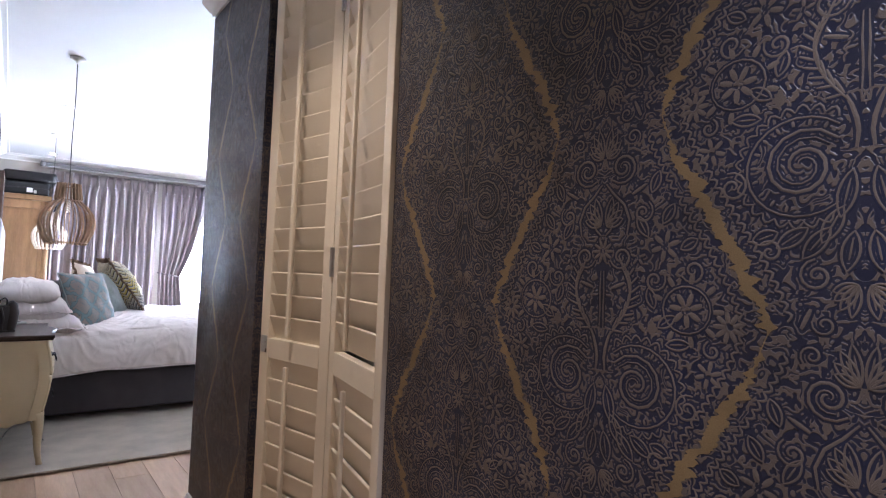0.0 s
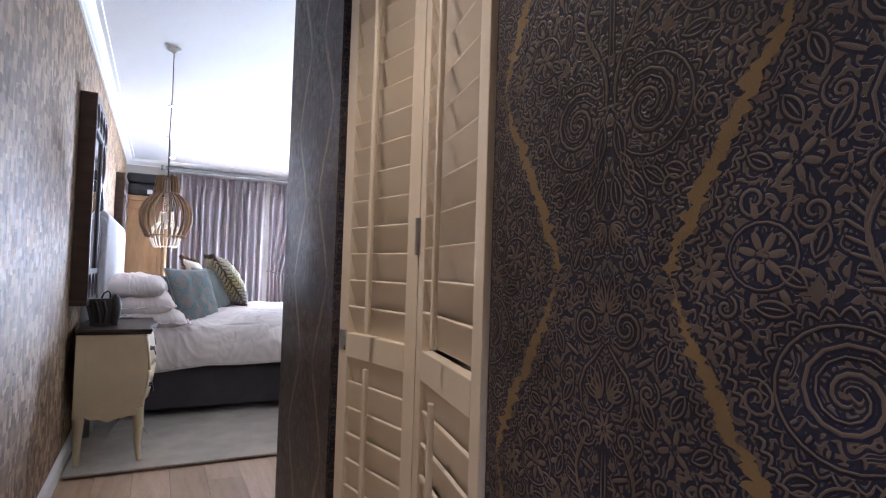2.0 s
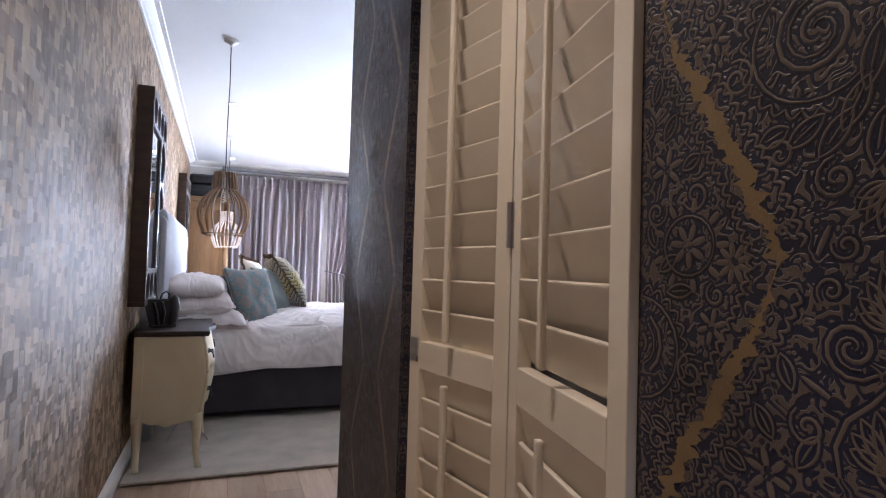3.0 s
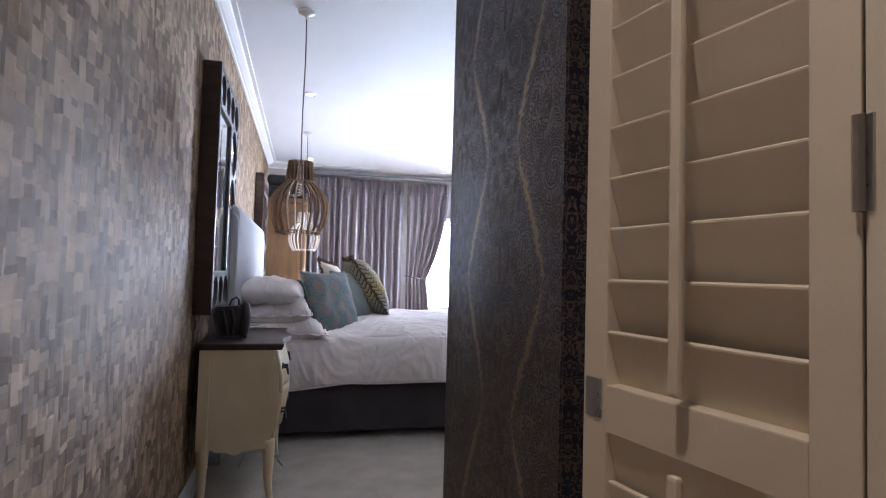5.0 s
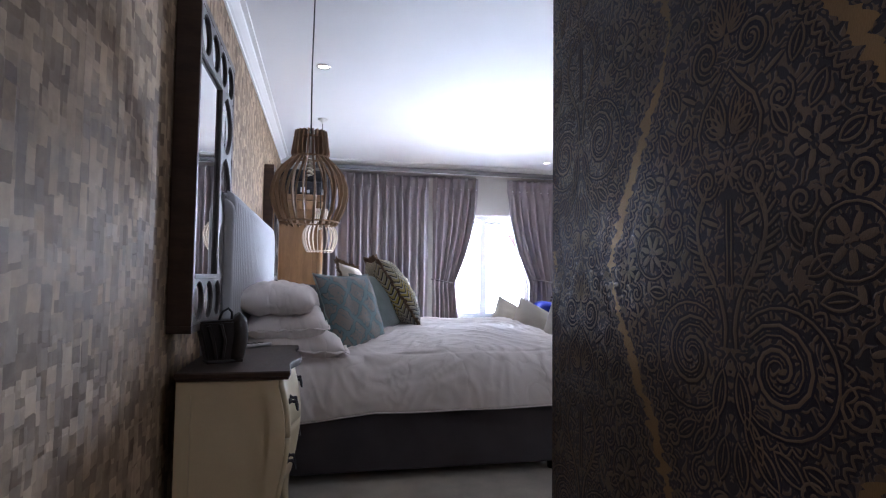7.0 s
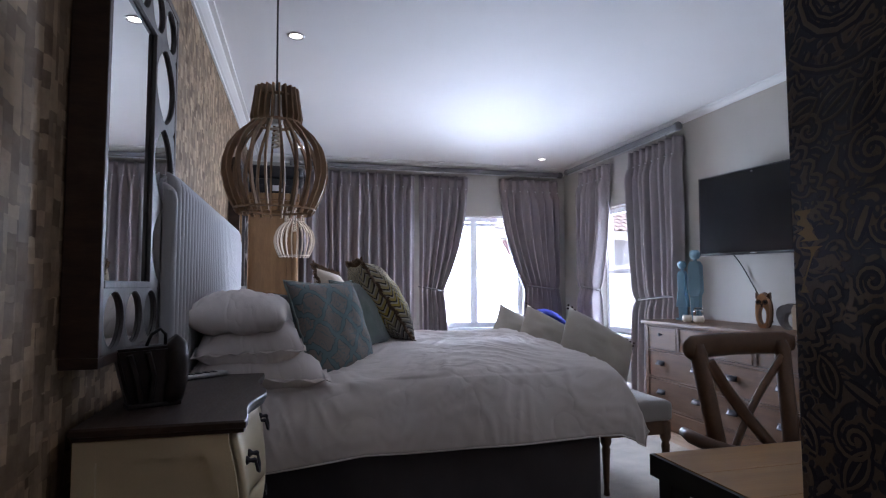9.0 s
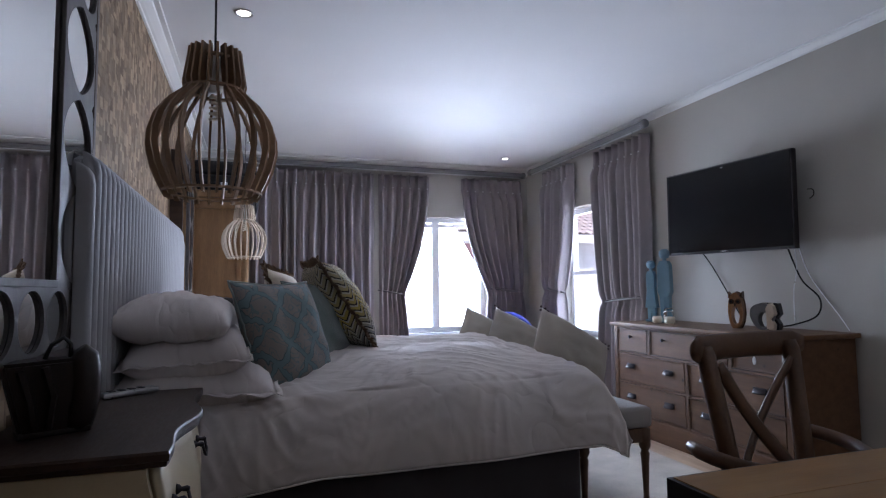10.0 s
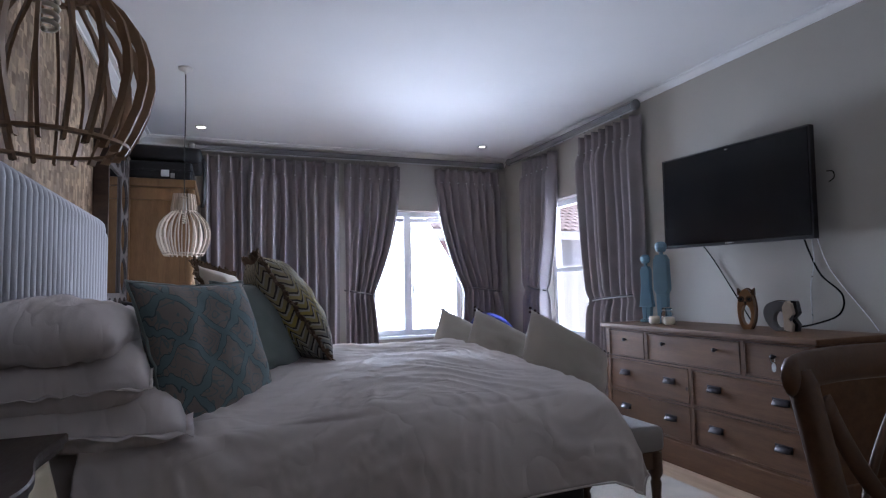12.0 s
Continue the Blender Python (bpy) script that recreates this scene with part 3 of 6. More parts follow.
def outbuilding(m):
    """A low pink rendered outhouse with a lean-to roof of rounded tiles."""
    ob = thing("outbuilding", "low pink rendered outhouse with a blue grey tiled lean-to", "outbuilding", m)
    part("wall", box(0, 1.9, 0.75, 1.3, -0.4, 2.15), M_PINK, ob)
    part("plinth_wall", box(0.05, 1.85, 0.2, 0.74, -0.4, 1.15), M_RENDER, ob)
    roof = bmesh.new()
    for r in range(5):
        for c in range(9):
            x, y, z = c * 0.21, r * 0.16 - 0.05, 1.2 + r * 0.115
            arc = [(x + 0.1 - 0.1 * math.cos(math.pi * k / 4), 0.05 * math.sin(math.pi * k / 4)) for k in range(5)]
            lo = [roof.verts.new((u, y, z + w + 0.025)) for u, w in arc]
            hi = [roof.verts.new((u, y + 0.19, z + 0.135 + w)) for u, w in arc]
            for k in range(4):
                roof.faces.new((lo[k], lo[k + 1], hi[k + 1], hi[k]))
    tiles = part("roof", roof, M_SLATE, ob, "rows of rounded blue grey tiles")
    tiles.modifiers.new("thickness", "SOLIDIFY").thickness = 0.015
    return ob


outbuilding(pose(4.05, 13.3, 0))

# ---------------------------------------------------------------- passage: shutter doors


def shutter_leaf(parent, m, w, gap):
    """A louvred leaf; local x along its width, y into the room behind, z up."""
    leaf = new("shutter_leaf")
    leaf.parent = parent
    leaf.matrix_basis = m
    fr = bmesh.new()
    top, st, t = 2.46, 0.055, 0.032
    for b in ((0, st, 0, t, 0.02, top), (w - st, w, 0, t, 0.02, top), (st, w - st, 0, t, 0.02, 0.13), (st, w - st, 0, t, 0.945, 1.022), (st, w - st, 0, t, top - 0.1, top)):
        box(*b, bevel=0.003, bm=fr)
    me = mesh_of("leaf_frame", fr, M_SHUTTER)
    frame_ob = new("leaf_frame", me)
    frame_ob.parent = leaf
    slat = box(0, w - 2 * st, -0.005, 0.005, -0.048, 0.048, 0.0035)
    slat_mesh = mesh_of("slat", slat, M_SHUTTER)
    for z0, z1 in ((0.13, 0.945), (1.022 + gap, top - 0.1)):
        count = round((z1 - z0) / 0.083)
        for k in range(count):
            s = new("slat", slat_mesh)
            s.parent = leaf
            s.matrix_basis = pose(st, t / 2 + 0.004, z0 + (k + 0.5) * (z1 - z0) / count, (19 if z0 > 1 else 13) + 1.5 * math.sin(k * 2.1 + w))
        rod = new("tilt_rod", mesh_of("tilt_rod", box(w / 2 - 0.0095, w / 2 + 0.0095, -0.03, -0.016, z0 + 0.015, z1 - 0.012 if z0 < 1 else z1 - 0.05, 0.005), M_SHUTTER))
        rod.parent = leaf
    return leaf


shutters = thing("shutter_door", "ivory louvred bifold shutter door, folded slightly inwards", "shutter door")
A, HG, B = Vector((0.985, 0.745, 0)), Vector((1.078, 1.242, 0)), Vector((0.994, 1.672, 0))
for p, q in ((A, HG), (HG, B)):
    d = q - p
    ang = math.degrees(math.atan2(d.y, d.x))
    # local x runs along the leaf and local y points into the closet
    leaf = shutter_leaf(shutters, pose(q.x, q.y, 0, 0, 0, ang + 180), d.length - 0.003, 0.014 if q is HG else 0.0)
    if q is B:
        lt = new("latch", mesh_of("latch", box(0.008, 0.048, -0.003, 0.004, 0.965, 1.03, 0.002), M_STEEL))
        lt.parent = leaf
        lt["label"] = "steel flush latch plate"
        kn = new("keyhole", mesh_of("keyhole", lathe([(0.009, -0.006), (0.009, 0.0)], 12, at=(0.028, 0, 0.99), axis=Matrix.Rotation(radians(90), 3, "X")), M_IRON))
        kn.parent = leaf
    else:
        for hz in (0.35, 1.32, 2.25):
            hg = new("hinge", mesh_of("hinge", tube([(0.0, -0.006, hz - 0.05), (0.0, -0.006, hz + 0.05)], 0.007, 8, box(0.003, 0.014, -0.003, 0.004, hz - 0.05, hz + 0.05, 0.001)), M_STEEL))
            hg.parent = leaf
            hg["label"] = "steel butt hinge"
jamb = bmesh.new()
for b in ((1.0, PIL + 0.13, C1 - 0.003, C1 + 0.0, 0, CT), (1.0, PIL + 0.13, C0, C0 + 0.012, 0, CT), (1.0, PIL + 0.13, C0 + 0.012, C1 - 0.003, CT - 0.02, CT)):
    box(*b, bm=jamb)
solid("trim_closet", jamb, M_DAMASK, "papered reveal of the closet opening", "reveal", "structure")


# the wallpaper's relief: one half of an ogee cell is drawn as tapered strokes, mirrored and laid in half-drop columns
OGEE_W, OGEE_H = 0.37, 0.64


def ogee(q):
    """Half the width of a cell at height q above its widest place."""
    k = abs(((q / OGEE_H + 0.5) % 1.0) - 0.5) * 2
    k = k * k * (3 - 2 * k) * 0.45 + k * 0.55
    return 0.265 - 0.16 * k


class Strokes:
    def __init__(self):
        self.lines, self.full = [], {}

    def taken(self, p, q, r):
        c = 0.005
        n = int(math.ceil(r / c))
        return any((round(p / c) + a, round(q / c) + b) in self.full for a in range(-n, n + 1) for b in range(-n, n + 1))

    def line(self, pts, wide, mirrored=True):
        n = len(pts) - 1
        widths = [wide * (0.35 + 0.65 * math.sin(math.pi * (0.12 + 0.8 * k / n)) ** 0.7) for k in range(n + 1)]
        self.lines.append((pts, widths, mirrored))
        for p, q in pts:
            self.full[(round(p / 0.005), round(q / 0.005))] = 1

    def spiral(self, p, q, r, turns, hand, start, wide=0.0042):
        n = max(8, int(turns * 13))
        for k in range(4):
            self.full[(round(p / 0.005), round(q / 0.005) + k - 2)] = 1
        self.line([(p + r * (1 - 0.86 * k / n) * math.cos(start + hand * turns * 2 * math.pi * k / n), q + r * (1 - 0.86 * k / n) * math.sin(start + hand * turns * 2 * math.pi * k / n)) for k in range(n + 1)], wide)

    def leaf(self, p, q, a, length, fat, mirrored=True, outline=False):
        c, d = math.cos(a), math.sin(a)
        if not outline:
            self.line([(p + c * length * k / 4, q + d * length * k / 4) for k in range(5)], fat, mirrored)
            return
        for s in ((-1, 1) if mirrored or abs(c) > 0.01 else (1,)):
            self.line([(p + c * length * k / 7 - d * s * fat * math.sin(math.pi * k / 7) ** 0.8, q + d * length * k / 7 + c * s * fat * math.sin(math.pi * k / 7) ** 0.8) for k in range(8)], 0.0034)
        self.line([(p + c * length * k, q + d * length * k) for k in (0.2, 0.4, 0.6, 0.72)], 0.0028)

    def flower(self, p, q, r, petals):
        for k in range(petals):
            a = 2 * math.pi * k / petals + 0.3
            self.leaf(p + math.cos(a) * r * 0.3, q + math.sin(a) * r * 0.3, a, r * 0.7, r * 0.36)

    def scallop(self, path, size, side):
        """A row of small arches along a path."""
        for (p0, q0), (p1, q1) in zip(path, path[1:]):
            dp, dq = p1 - p0, q1 - q0
            self.line([(p0 + dp * k / 4 - side * dq * 0.55 * math.sin(math.pi * k / 4), q0 + dq * k / 4 + side * dp * 0.55 * math.sin(math.pi * k / 4)) for k in range(5)], size)


def ogee_strokes():
    st = Strokes()
    rng = random.Random(12)
    # lyre vase, its stem and the pair of large paisleys
    st.line([(0.009, -0.09), (0.007, -0.07), (0.009, -0.055), (0.014, -0.038), (0.02, -0.024)], 0.006)
    st.line([(0.004, -0.02), (0.003, 0.01), (0.004, 0.04), (0.003, 0.075)], 0.0032)
    st.spiral(0.068, -0.105, 0.05, 1.7, -1, 2.5, 0.0052)
    st.spiral(0.068, -0.105, 0.04, 1.3, -1, 2.5, 0.0026)
    ring = [(0.07 + 0.066 * math.cos(a), -0.106 + 0.064 * math.sin(a)) for a in [2.3 - 0.27 * k for k in range(18)]]
    st.line(ring, 0.0034)
    st.scallop([(0.07 + 0.073 * math.cos(a), -0.106 + 0.071 * math.sin(a)) for a in [2.2 - 0.24 * k for k in range(19)]], 0.0034, 1)
    for k in range(11):
        a = 2.1 - 0.34 * k
        st.leaf(0.07 + 0.053 * math.cos(a), -0.105 + 0.052 * math.sin(a), a, 0.008, 0.0045)
    # feathered leaf rising beside the stem
    for k in range(9):
        u = k / 8
        p, q = 0.022 + 0.034 * math.sin(math.pi * u * 0.8), -0.022 + 0.1 * u
        st.leaf(p, q, 1.1 + 0.9 * u, 0.024, 0.0042)
        st.leaf(p, q, -0.1 + 1.2 * u, 0.02, 0.004)
    st.line([(0.018 + 0.036 * math.sin(math.pi * u * 0.8), -0.03 + 0.11 * u) for u in [k / 10 for k in range(11)]], 0.004)
    # star, lotus and heart on the axis
    for k in range(5):
        a = -math.pi / 2 + math.pi * (k + 0.5) / 5
        st.leaf(0.005 * math.cos(a), 0.108 + 0.005 * math.sin(a), a, 0.015, 0.006)
    st.spiral(0.036, 0.098, 0.021, 1.5, 1, 3.4)
    for a, ln in ((1.35, 0.05), (1.05, 0.046), (0.7, 0.04), (0.35, 0.034)):
        st.leaf(0.006, 0.15, a, ln, 0.007, outline=True)
    st.line([(0.046, 0.135), (0.05, 0.16), (0.04, 0.185), (0.02, 0.203), (0.004, 0.222)], 0.0048)
    st.line([(0.004, 0.134), (0.014, 0.143), (0.018, 0.152), (0.01, 0.162)], 0.004)
    # upper scrolls and fan
    st.spiral(0.036, 0.247, 0.028, 1.6, 1, -2.4, 0.0048)
    st.spiral(0.036, 0.247, 0.019, 0.9, 1, -2.0, 0.0026)
    for a, ln in ((1.4, 0.05), (1.1, 0.044), (0.75, 0.036), (0.4, 0.028)):
        st.leaf(0.004, 0.266, a, ln, 0.006, outline=True)
    # side flower with its pointed surround, sprigs and curls
    st.flower(0.15, 0.02, 0.026, 7)
    st.line([(0.15 + 0.037 * math.cos(a), 0.02 + 0.035 * math.sin(a)) for a in [2 * math.pi * k / 18 for k in range(19)]], 0.003)
    for k in range(9):
        a = 2 * math.pi * k / 9
        st.leaf(0.15 + 0.041 * math.cos(a), 0.02 + 0.039 * math.sin(a), a, 0.016, 0.009)
    st.flower(0.213, 0.0, 0.022, 9)
    st.flower(0.115, 0.115, 0.024, 6)
    st.flower(0.185, -0.07, 0.02, 6)
    st.spiral(0.098, 0.062, 0.019, 1.4, -1, 0.4)
    st.spiral(0.16, 0.078, 0.019, 1.4, 1, 3.6)
    st.spiral(0.19, -0.035, 0.014, 1.2, 1, 2.0)
    st.spiral(0.155, -0.125, 0.022, 1.5, 1, 1.2)
    st.spiral(0.075, 0.17, 0.019, 1.4, -1, 1.0)
    for p, q, a, ln in ((0.085, 0.13, 2.1, 0.04), (0.11, 0.15, 1.0, 0.035), (0.14, 0.11, 0.5, 0.03), (0.105, -0.01, 0.6, 0.034), (0.098, 0.018, 1.9, 0.034), (0.118, -0.035, 0.1, 0.04), (0.09, 0.2, 1.2, 0.036)):
        st.leaf(p, q, a, ln, 0.008, outline=True)
    # leaves and drops hanging below
    for p, q, a, ln in ((0.012, -0.115, -1.35, 0.06), (0.022, -0.16, -1.1, 0.05), (0.035, -0.185, -0.9, 0.05), (0.06, -0.185, -0.6, 0.045), (0.01, -0.19, -1.4, 0.05), (0.095, -0.19, -0.35, 0.035)):
        st.leaf(p, q, a, ln, 0.0095, outline=True)
    st.spiral(0.05, -0.245, 0.021, 1.5, -1, 1.5)
    st.spiral(0.105, -0.215, 0.016, 1.3, 1, 0.6)
    for k in range(4):
        a = -math.pi / 2 + (k + 0.5) * 0.36
        st.leaf(0.006, -0.255, a, 0.04 - 0.004 * k, 0.006, outline=True)
    # arches along the inside of the band
    rim = []
    q = -0.305
    while q < 0.305:
        rim.append((ogee(q) - 0.027, q))
        q += 0.013
    st.scallop(rim, 0.0042, 1)
    # small curls, leaves and berries in the rest
    for size in (0.014, 0.0115):
        for _ in range(500):
            q = rng.uniform(-0.31, 0.31)
            p = rng.uniform(0.006, max(0.01, ogee(q) - 0.034))
            if p < size * 0.9 or st.taken(p, q, size * 0.92):
                continue
            pick = rng.random()
            if size > 0.0095 and pick < 0.55:
                st.spiral(p, q, size, 1.25, rng.choice((-1, 1)), rng.uniform(0, 6.3), 0.0034)
            elif size > 0.007 and pick < 0.8:
                st.flower(p, q, size, 5)
            else:
                a = rng.uniform(0, math.pi)
                st.leaf(p - math.cos(a) * size, q - math.sin(a) * size, a, size * 2, 0.0062)
    return st.lines


def ridge_mesh(lines, lift, grow=1.0, extra=0.0):
    """Low ridges along the strokes: points (p, q, height) and quads, for both halves of the cell."""
    pts, quads = [], []
    for line, widths, mirrored in lines:
        for hand in ((1, -1) if mirrored else (1,)):
            base = len(pts)
            for k, (p, q) in enumerate(line):
                a, b = line[max(0, k - 1)], line[min(len(line) - 1, k + 1)]
                dp, dq = b[0] - a[0], b[1] - a[1]
                ln = math.hypot(dp, dq) or 1.0
                w = (widths[k] * grow + extra) / 2
                for s, h in ((-1, -0.0001 if extra == 0 else 0.0002), (0, lift), (1, -0.0001 if extra == 0 else 0.0002)):
                    pts.append((hand * (p - dq / ln * w * s), q + dp / ln * w * s, h))
            for k in range(len(line) - 1):
                for c in (0, 1):
                    o = base + k * 3 + c
                    f = (o, o + 1, o + 4, o + 3)
                    quads.append(f if hand == 1 else f[::-1])
    return np.array(pts), np.array(quads)


def band_mesh():
    """The worn gold band between the cells, with ragged hooked edges."""
    pts, quads = [], []
    n = 260
    for hand in (1, -1):
        base = len(pts)
        for k in range(n + 1):
            q = -OGEE_H / 2 + OGEE_H * k / n
            mid = ogee(q)
            fade = min(1.0, -0.15 + 1.7 * abs(math.sin(2 * math.pi * (q + 0.02) / OGEE_H)))
            mid += 0.007 * noise.noise((q * 22, 3.0, 0.0))
            w0, w1 = [0.011 * fade + 0.010 * noise.noise((q * 45, o, 0.0)) + 0.011 * noise.noise((q * 95, o, 4.0)) + 0.010 * noise.noise((q * 210, o, 9.0)) for o in (1.0, 5.0)]
            for off in (-max(0.0008, w0), max(0.0008, w1)):
                pts.append((hand * (mid + off), q, 0.0007))
        for k in range(n):
            o = base + k * 2
            f = (o, o + 1, o + 3, o + 2)
            quads.append(f if hand == 1 else f[::-1])
    return np.array(pts), np.array(quads)


def lay_paper(name, template, material, parent, panels, every):
    """Lays the cell over each panel (y from, y to, y of a cell's axis, z of its widest place)."""
    pts, quads = template
    vs, fs, count = [], [], 0
    for y0, y1, ya, za in panels:
        for c in range(-12, 13):
            if every == 2 and c % 2:
                continue
            yc = ya + c * OGEE_W
            if yc < y0 - 0.3 or yc > y1 + 0.3:
                continue
            for r in range(-3, 5):
                zc = za + (r + (0.5 if c % 2 else 0.0)) * OGEE_H
                v = np.stack([PIL - pts[:, 2], yc + pts[:, 0], zc + pts[:, 1]], 1)
                ok = (v[:, 1] > y0) & (v[:, 1] < y1) & (v[:, 2] > 0.118) & (v[:, 2] < CEIL - 0.09)
                f = quads[ok[quads].all(1)]
                if not len(f):
                    continue
                keep = np.unique(f)
                where = np.zeros(len(pts), int)
                where[keep] = np.arange(len(keep)) + count
                vs.append(v[keep])
                fs.append(where[f])
                count += len(keep)
    me = bpy.data.meshes.new(name)
    me.from_pydata(np.concatenate(vs).tolist(), [], np.concatenate(fs).tolist())
    me.materials.append(material)
    me.polygons.foreach_set("use_smooth", [True] * len(me.polygons))
    ob = new(name, me)
    ob.parent = parent
    ob["kind"] = "stuff"
    return ob


PANELS = [(-2.2, C0 - 0.002, 0.068, 1.235), (C1 + 0.002, PEND - 0.002, 2.115, 1.19)]
CELL = ogee_strokes()
lay_paper("embossed_contour", ridge_mesh(CELL, 0.0003, 1.3, 0.0045), M_INK, wall_closet, PANELS, 1)
lay_paper("embossed_scrollwork", ridge_mesh(CELL, 0.0011, 1.3), M_SCROLL, wall_closet, PANELS, 1)
lay_paper("gold_band", band_mesh(), M_GOLD, wall_closet, PANELS, 2)


def downlight(x, y):
    ob = thing("downlight", "recessed ceiling downlight with a steel ring", "downlight", pose(x, y, CEIL), "recessed ceiling downlights")
    ring = lathe([(0.052, -0.001), (0.052, -0.007), (0.046, -0.01), (0.036, -0.006), (0.036, -0.001)], 28)
    part("ring", ring, M_STEEL, ob, smooth=True)
    part("lens", lathe([(0.034, -0.0015), (0.034, -0.004), (0.02, -0.005)], 24), M_BULB, ob)
    return ob


first = downlight(0.53, 5.72)
# the last fitting is unseen, added where the bluish passage fill hangs
for x, y in ((0.57, 8.62), (3.44, 8.55), (0.5, 1.15), (0.42, -0.75)):
    copy_thing(first, pose(x, y, CEIL))

# ---------------------------------------------------------------- curtains


def curtain(name, label, m, w, top, folds, tie=None, seed=1):
    """Pinch-pleated curtain; local x along the wall, y out into the room, z up. tie: (height, x from, x to, flare) when it is held back."""
    ob = thing("curtain", label, "curtain", m, "lined pinch pleat curtains")
    rng = random.Random(seed)
    nx, nz = folds * 14, 46
    bm = bmesh.new()
    ph = [rng.uniform(-0.5, 0.5) for _ in range(folds + 1)]
    deep = [rng.uniform(0.55, 1.25) for _ in range(folds + 1)]
    grid = []
    for j in range(nz + 1):
        z = 0.015 + (top - 0.015) * j / nz
        row = []
        for i in range(nx + 1):
            s = i / nx
            x0, x1 = 0.0, w
            amp = 0.06
            if tie:
                tz, ta, tb, flare = tie
                if z >= tz:
                    k = ((z - tz) / (top - 0.12 - tz))
                    k = max(0.0, min(1.0, k))
                    k = 1 - (1 - k) ** 1.9
                    x0, x1 = ta * (1 - k), tb + (w - tb) * k
                else:
                    k = min(1.0, (tz - z) / 0.5) ** 0.7
                    x0, x1 = ta - (flare if ta > 0.02 else 0.0) * k, tb + (flare if tb < w - 0.02 else 0.0) * k
                squeeze = (x1 - x0) / w
                amp = 0.06 + 0.012 * (1 - squeeze)
                amp *= 1 - 0.45 * math.exp(-((z - tz) / 0.05) ** 2)
            head = max(0.0, min(1.0, (z - (top - 0.235)) / 0.09))
            f = s * folds
            idx = int(f)
            loose = f + 0.42 * noise.noise((s * folds * 0.45, seed * 2.7, 0.0)) * (1 - head)
            amp_here = amp * deep[min(int(max(0.0, loose)), folds)]
            bend = ph[min(idx, folds)] * 0.5 * (1 - z / top)
            wave = -math.cos(2 * math.pi * (loose + bend))
            sharp = math.copysign(abs(wave) ** 0.85, wave) + 0.22 * math.cos(4 * math.pi * loose + ph[min(idx, folds)] * 5)
            pinch = math.exp(-((f - idx - 0.5) / 0.11) ** 2)
            y = (0.065 + amp_here * sharp) * (1 - head) + (0.012 + 0.085 * pinch) * head
            y += 0.012 * noise.noise((s * 7 + seed, z * 1.6, 0.3)) * (1 - head)
            drift = 0.012 * noise.noise((s * 4, z * 1.1, seed)) * (1 - head)
            row.append(bm.verts.new((x0 + (x1 - x0) * s + drift, y, z)))
        grid.append(row)
    for j in range(nz):
        for i in range(nx):
            bm.faces.new((grid[j][i], grid[j][i + 1], grid[j + 1][i + 1], grid[j + 1][i]))
    drape = part("drape", bm, M_CURTAIN, ob, smooth=True)
    mod = drape.modifiers.new("thickness", "SOLIDIFY")
    mod.thickness = 0.004
    button = mesh_of("pleat_button", lathe([(0.0015, -0.006), (0.008, -0.003), (0.008, 0.003), (0.0015, 0.006)], 8, axis=Matrix.Rotation(radians(90), 3, "X")), M_STEEL, True)
    for k in range(folds):
        b = new("pleat_button", button)
        b.parent = ob
        b.matrix_basis = pose(w * (k + 0.5) / folds, 0.102, top - 0.17)
    if tie:
        tz, ta, tb, _ = tie
        pts = []
        for k in range(17):
            u = k / 16
            pts.append((ta - 0.02 + (tb - ta + 0.04) * u, 0.05 + 0.075 * math.sin(math.pi * u), tz + 0.05 * u))
        if ta > 0.02:
            pts = [(x, y, tz + 0.06 * ((x - ta) / (tb - ta + 0.001))) for x, y, z in pts]
        else:
            pts = [(x, y, tz + 0.06 * (1 - (x - ta) / (tb - ta + 0.001))) for x, y, z in pts]
        part("tieback", tube(pts, 0.009, 6), M_GREYPOLE, ob, "twisted grey cord tieback", True)
    return ob




def north_curtain(x0, x1, folds, tie, seed, label):
    """x0 < x1 along the north wall; local x runs from x1 to x0."""
    return curtain("curtain", label, pose(x1, NORTH - 0.03, 0, 0, 0, 180), x1 - x0, 2.53, folds, tie, seed)


north_curtain(0.56, 1.945, 13, None, 3, "long mauve grey pleated curtain hanging straight")
north_curtain(2.0, 2.64, 6, (1.08, 0.32, 0.635, 0.06), 4, "mauve grey pleated curtain tied back beside the window")
north_curtain(3.06, 3.89, 8, (1.09, 0.03, 0.5, 0.04), 5, "mauve grey pleated curtain tied back into the corner")


def east_curtain(y0, y1, folds, tie, seed, label):
    """y0 < y1 along the east wall; local x runs from y0 to y1."""
    return curtain("curtain", label, pose(EAST - 0.03, y0, 0, 0, 0, 90), y1 - y0, 2.53, folds, tie, seed)


east_curtain(7.86, 8.5, 6, (1.1, 0.24, 0.6, 0.03), 6, "mauve grey pleated curtain tied back in the corner")
east_curtain(6.6, 7.42, 8, (1.0, 0.02, 0.72, 0.05), 7, "mauve grey pleated curtain tied back beside the chest")


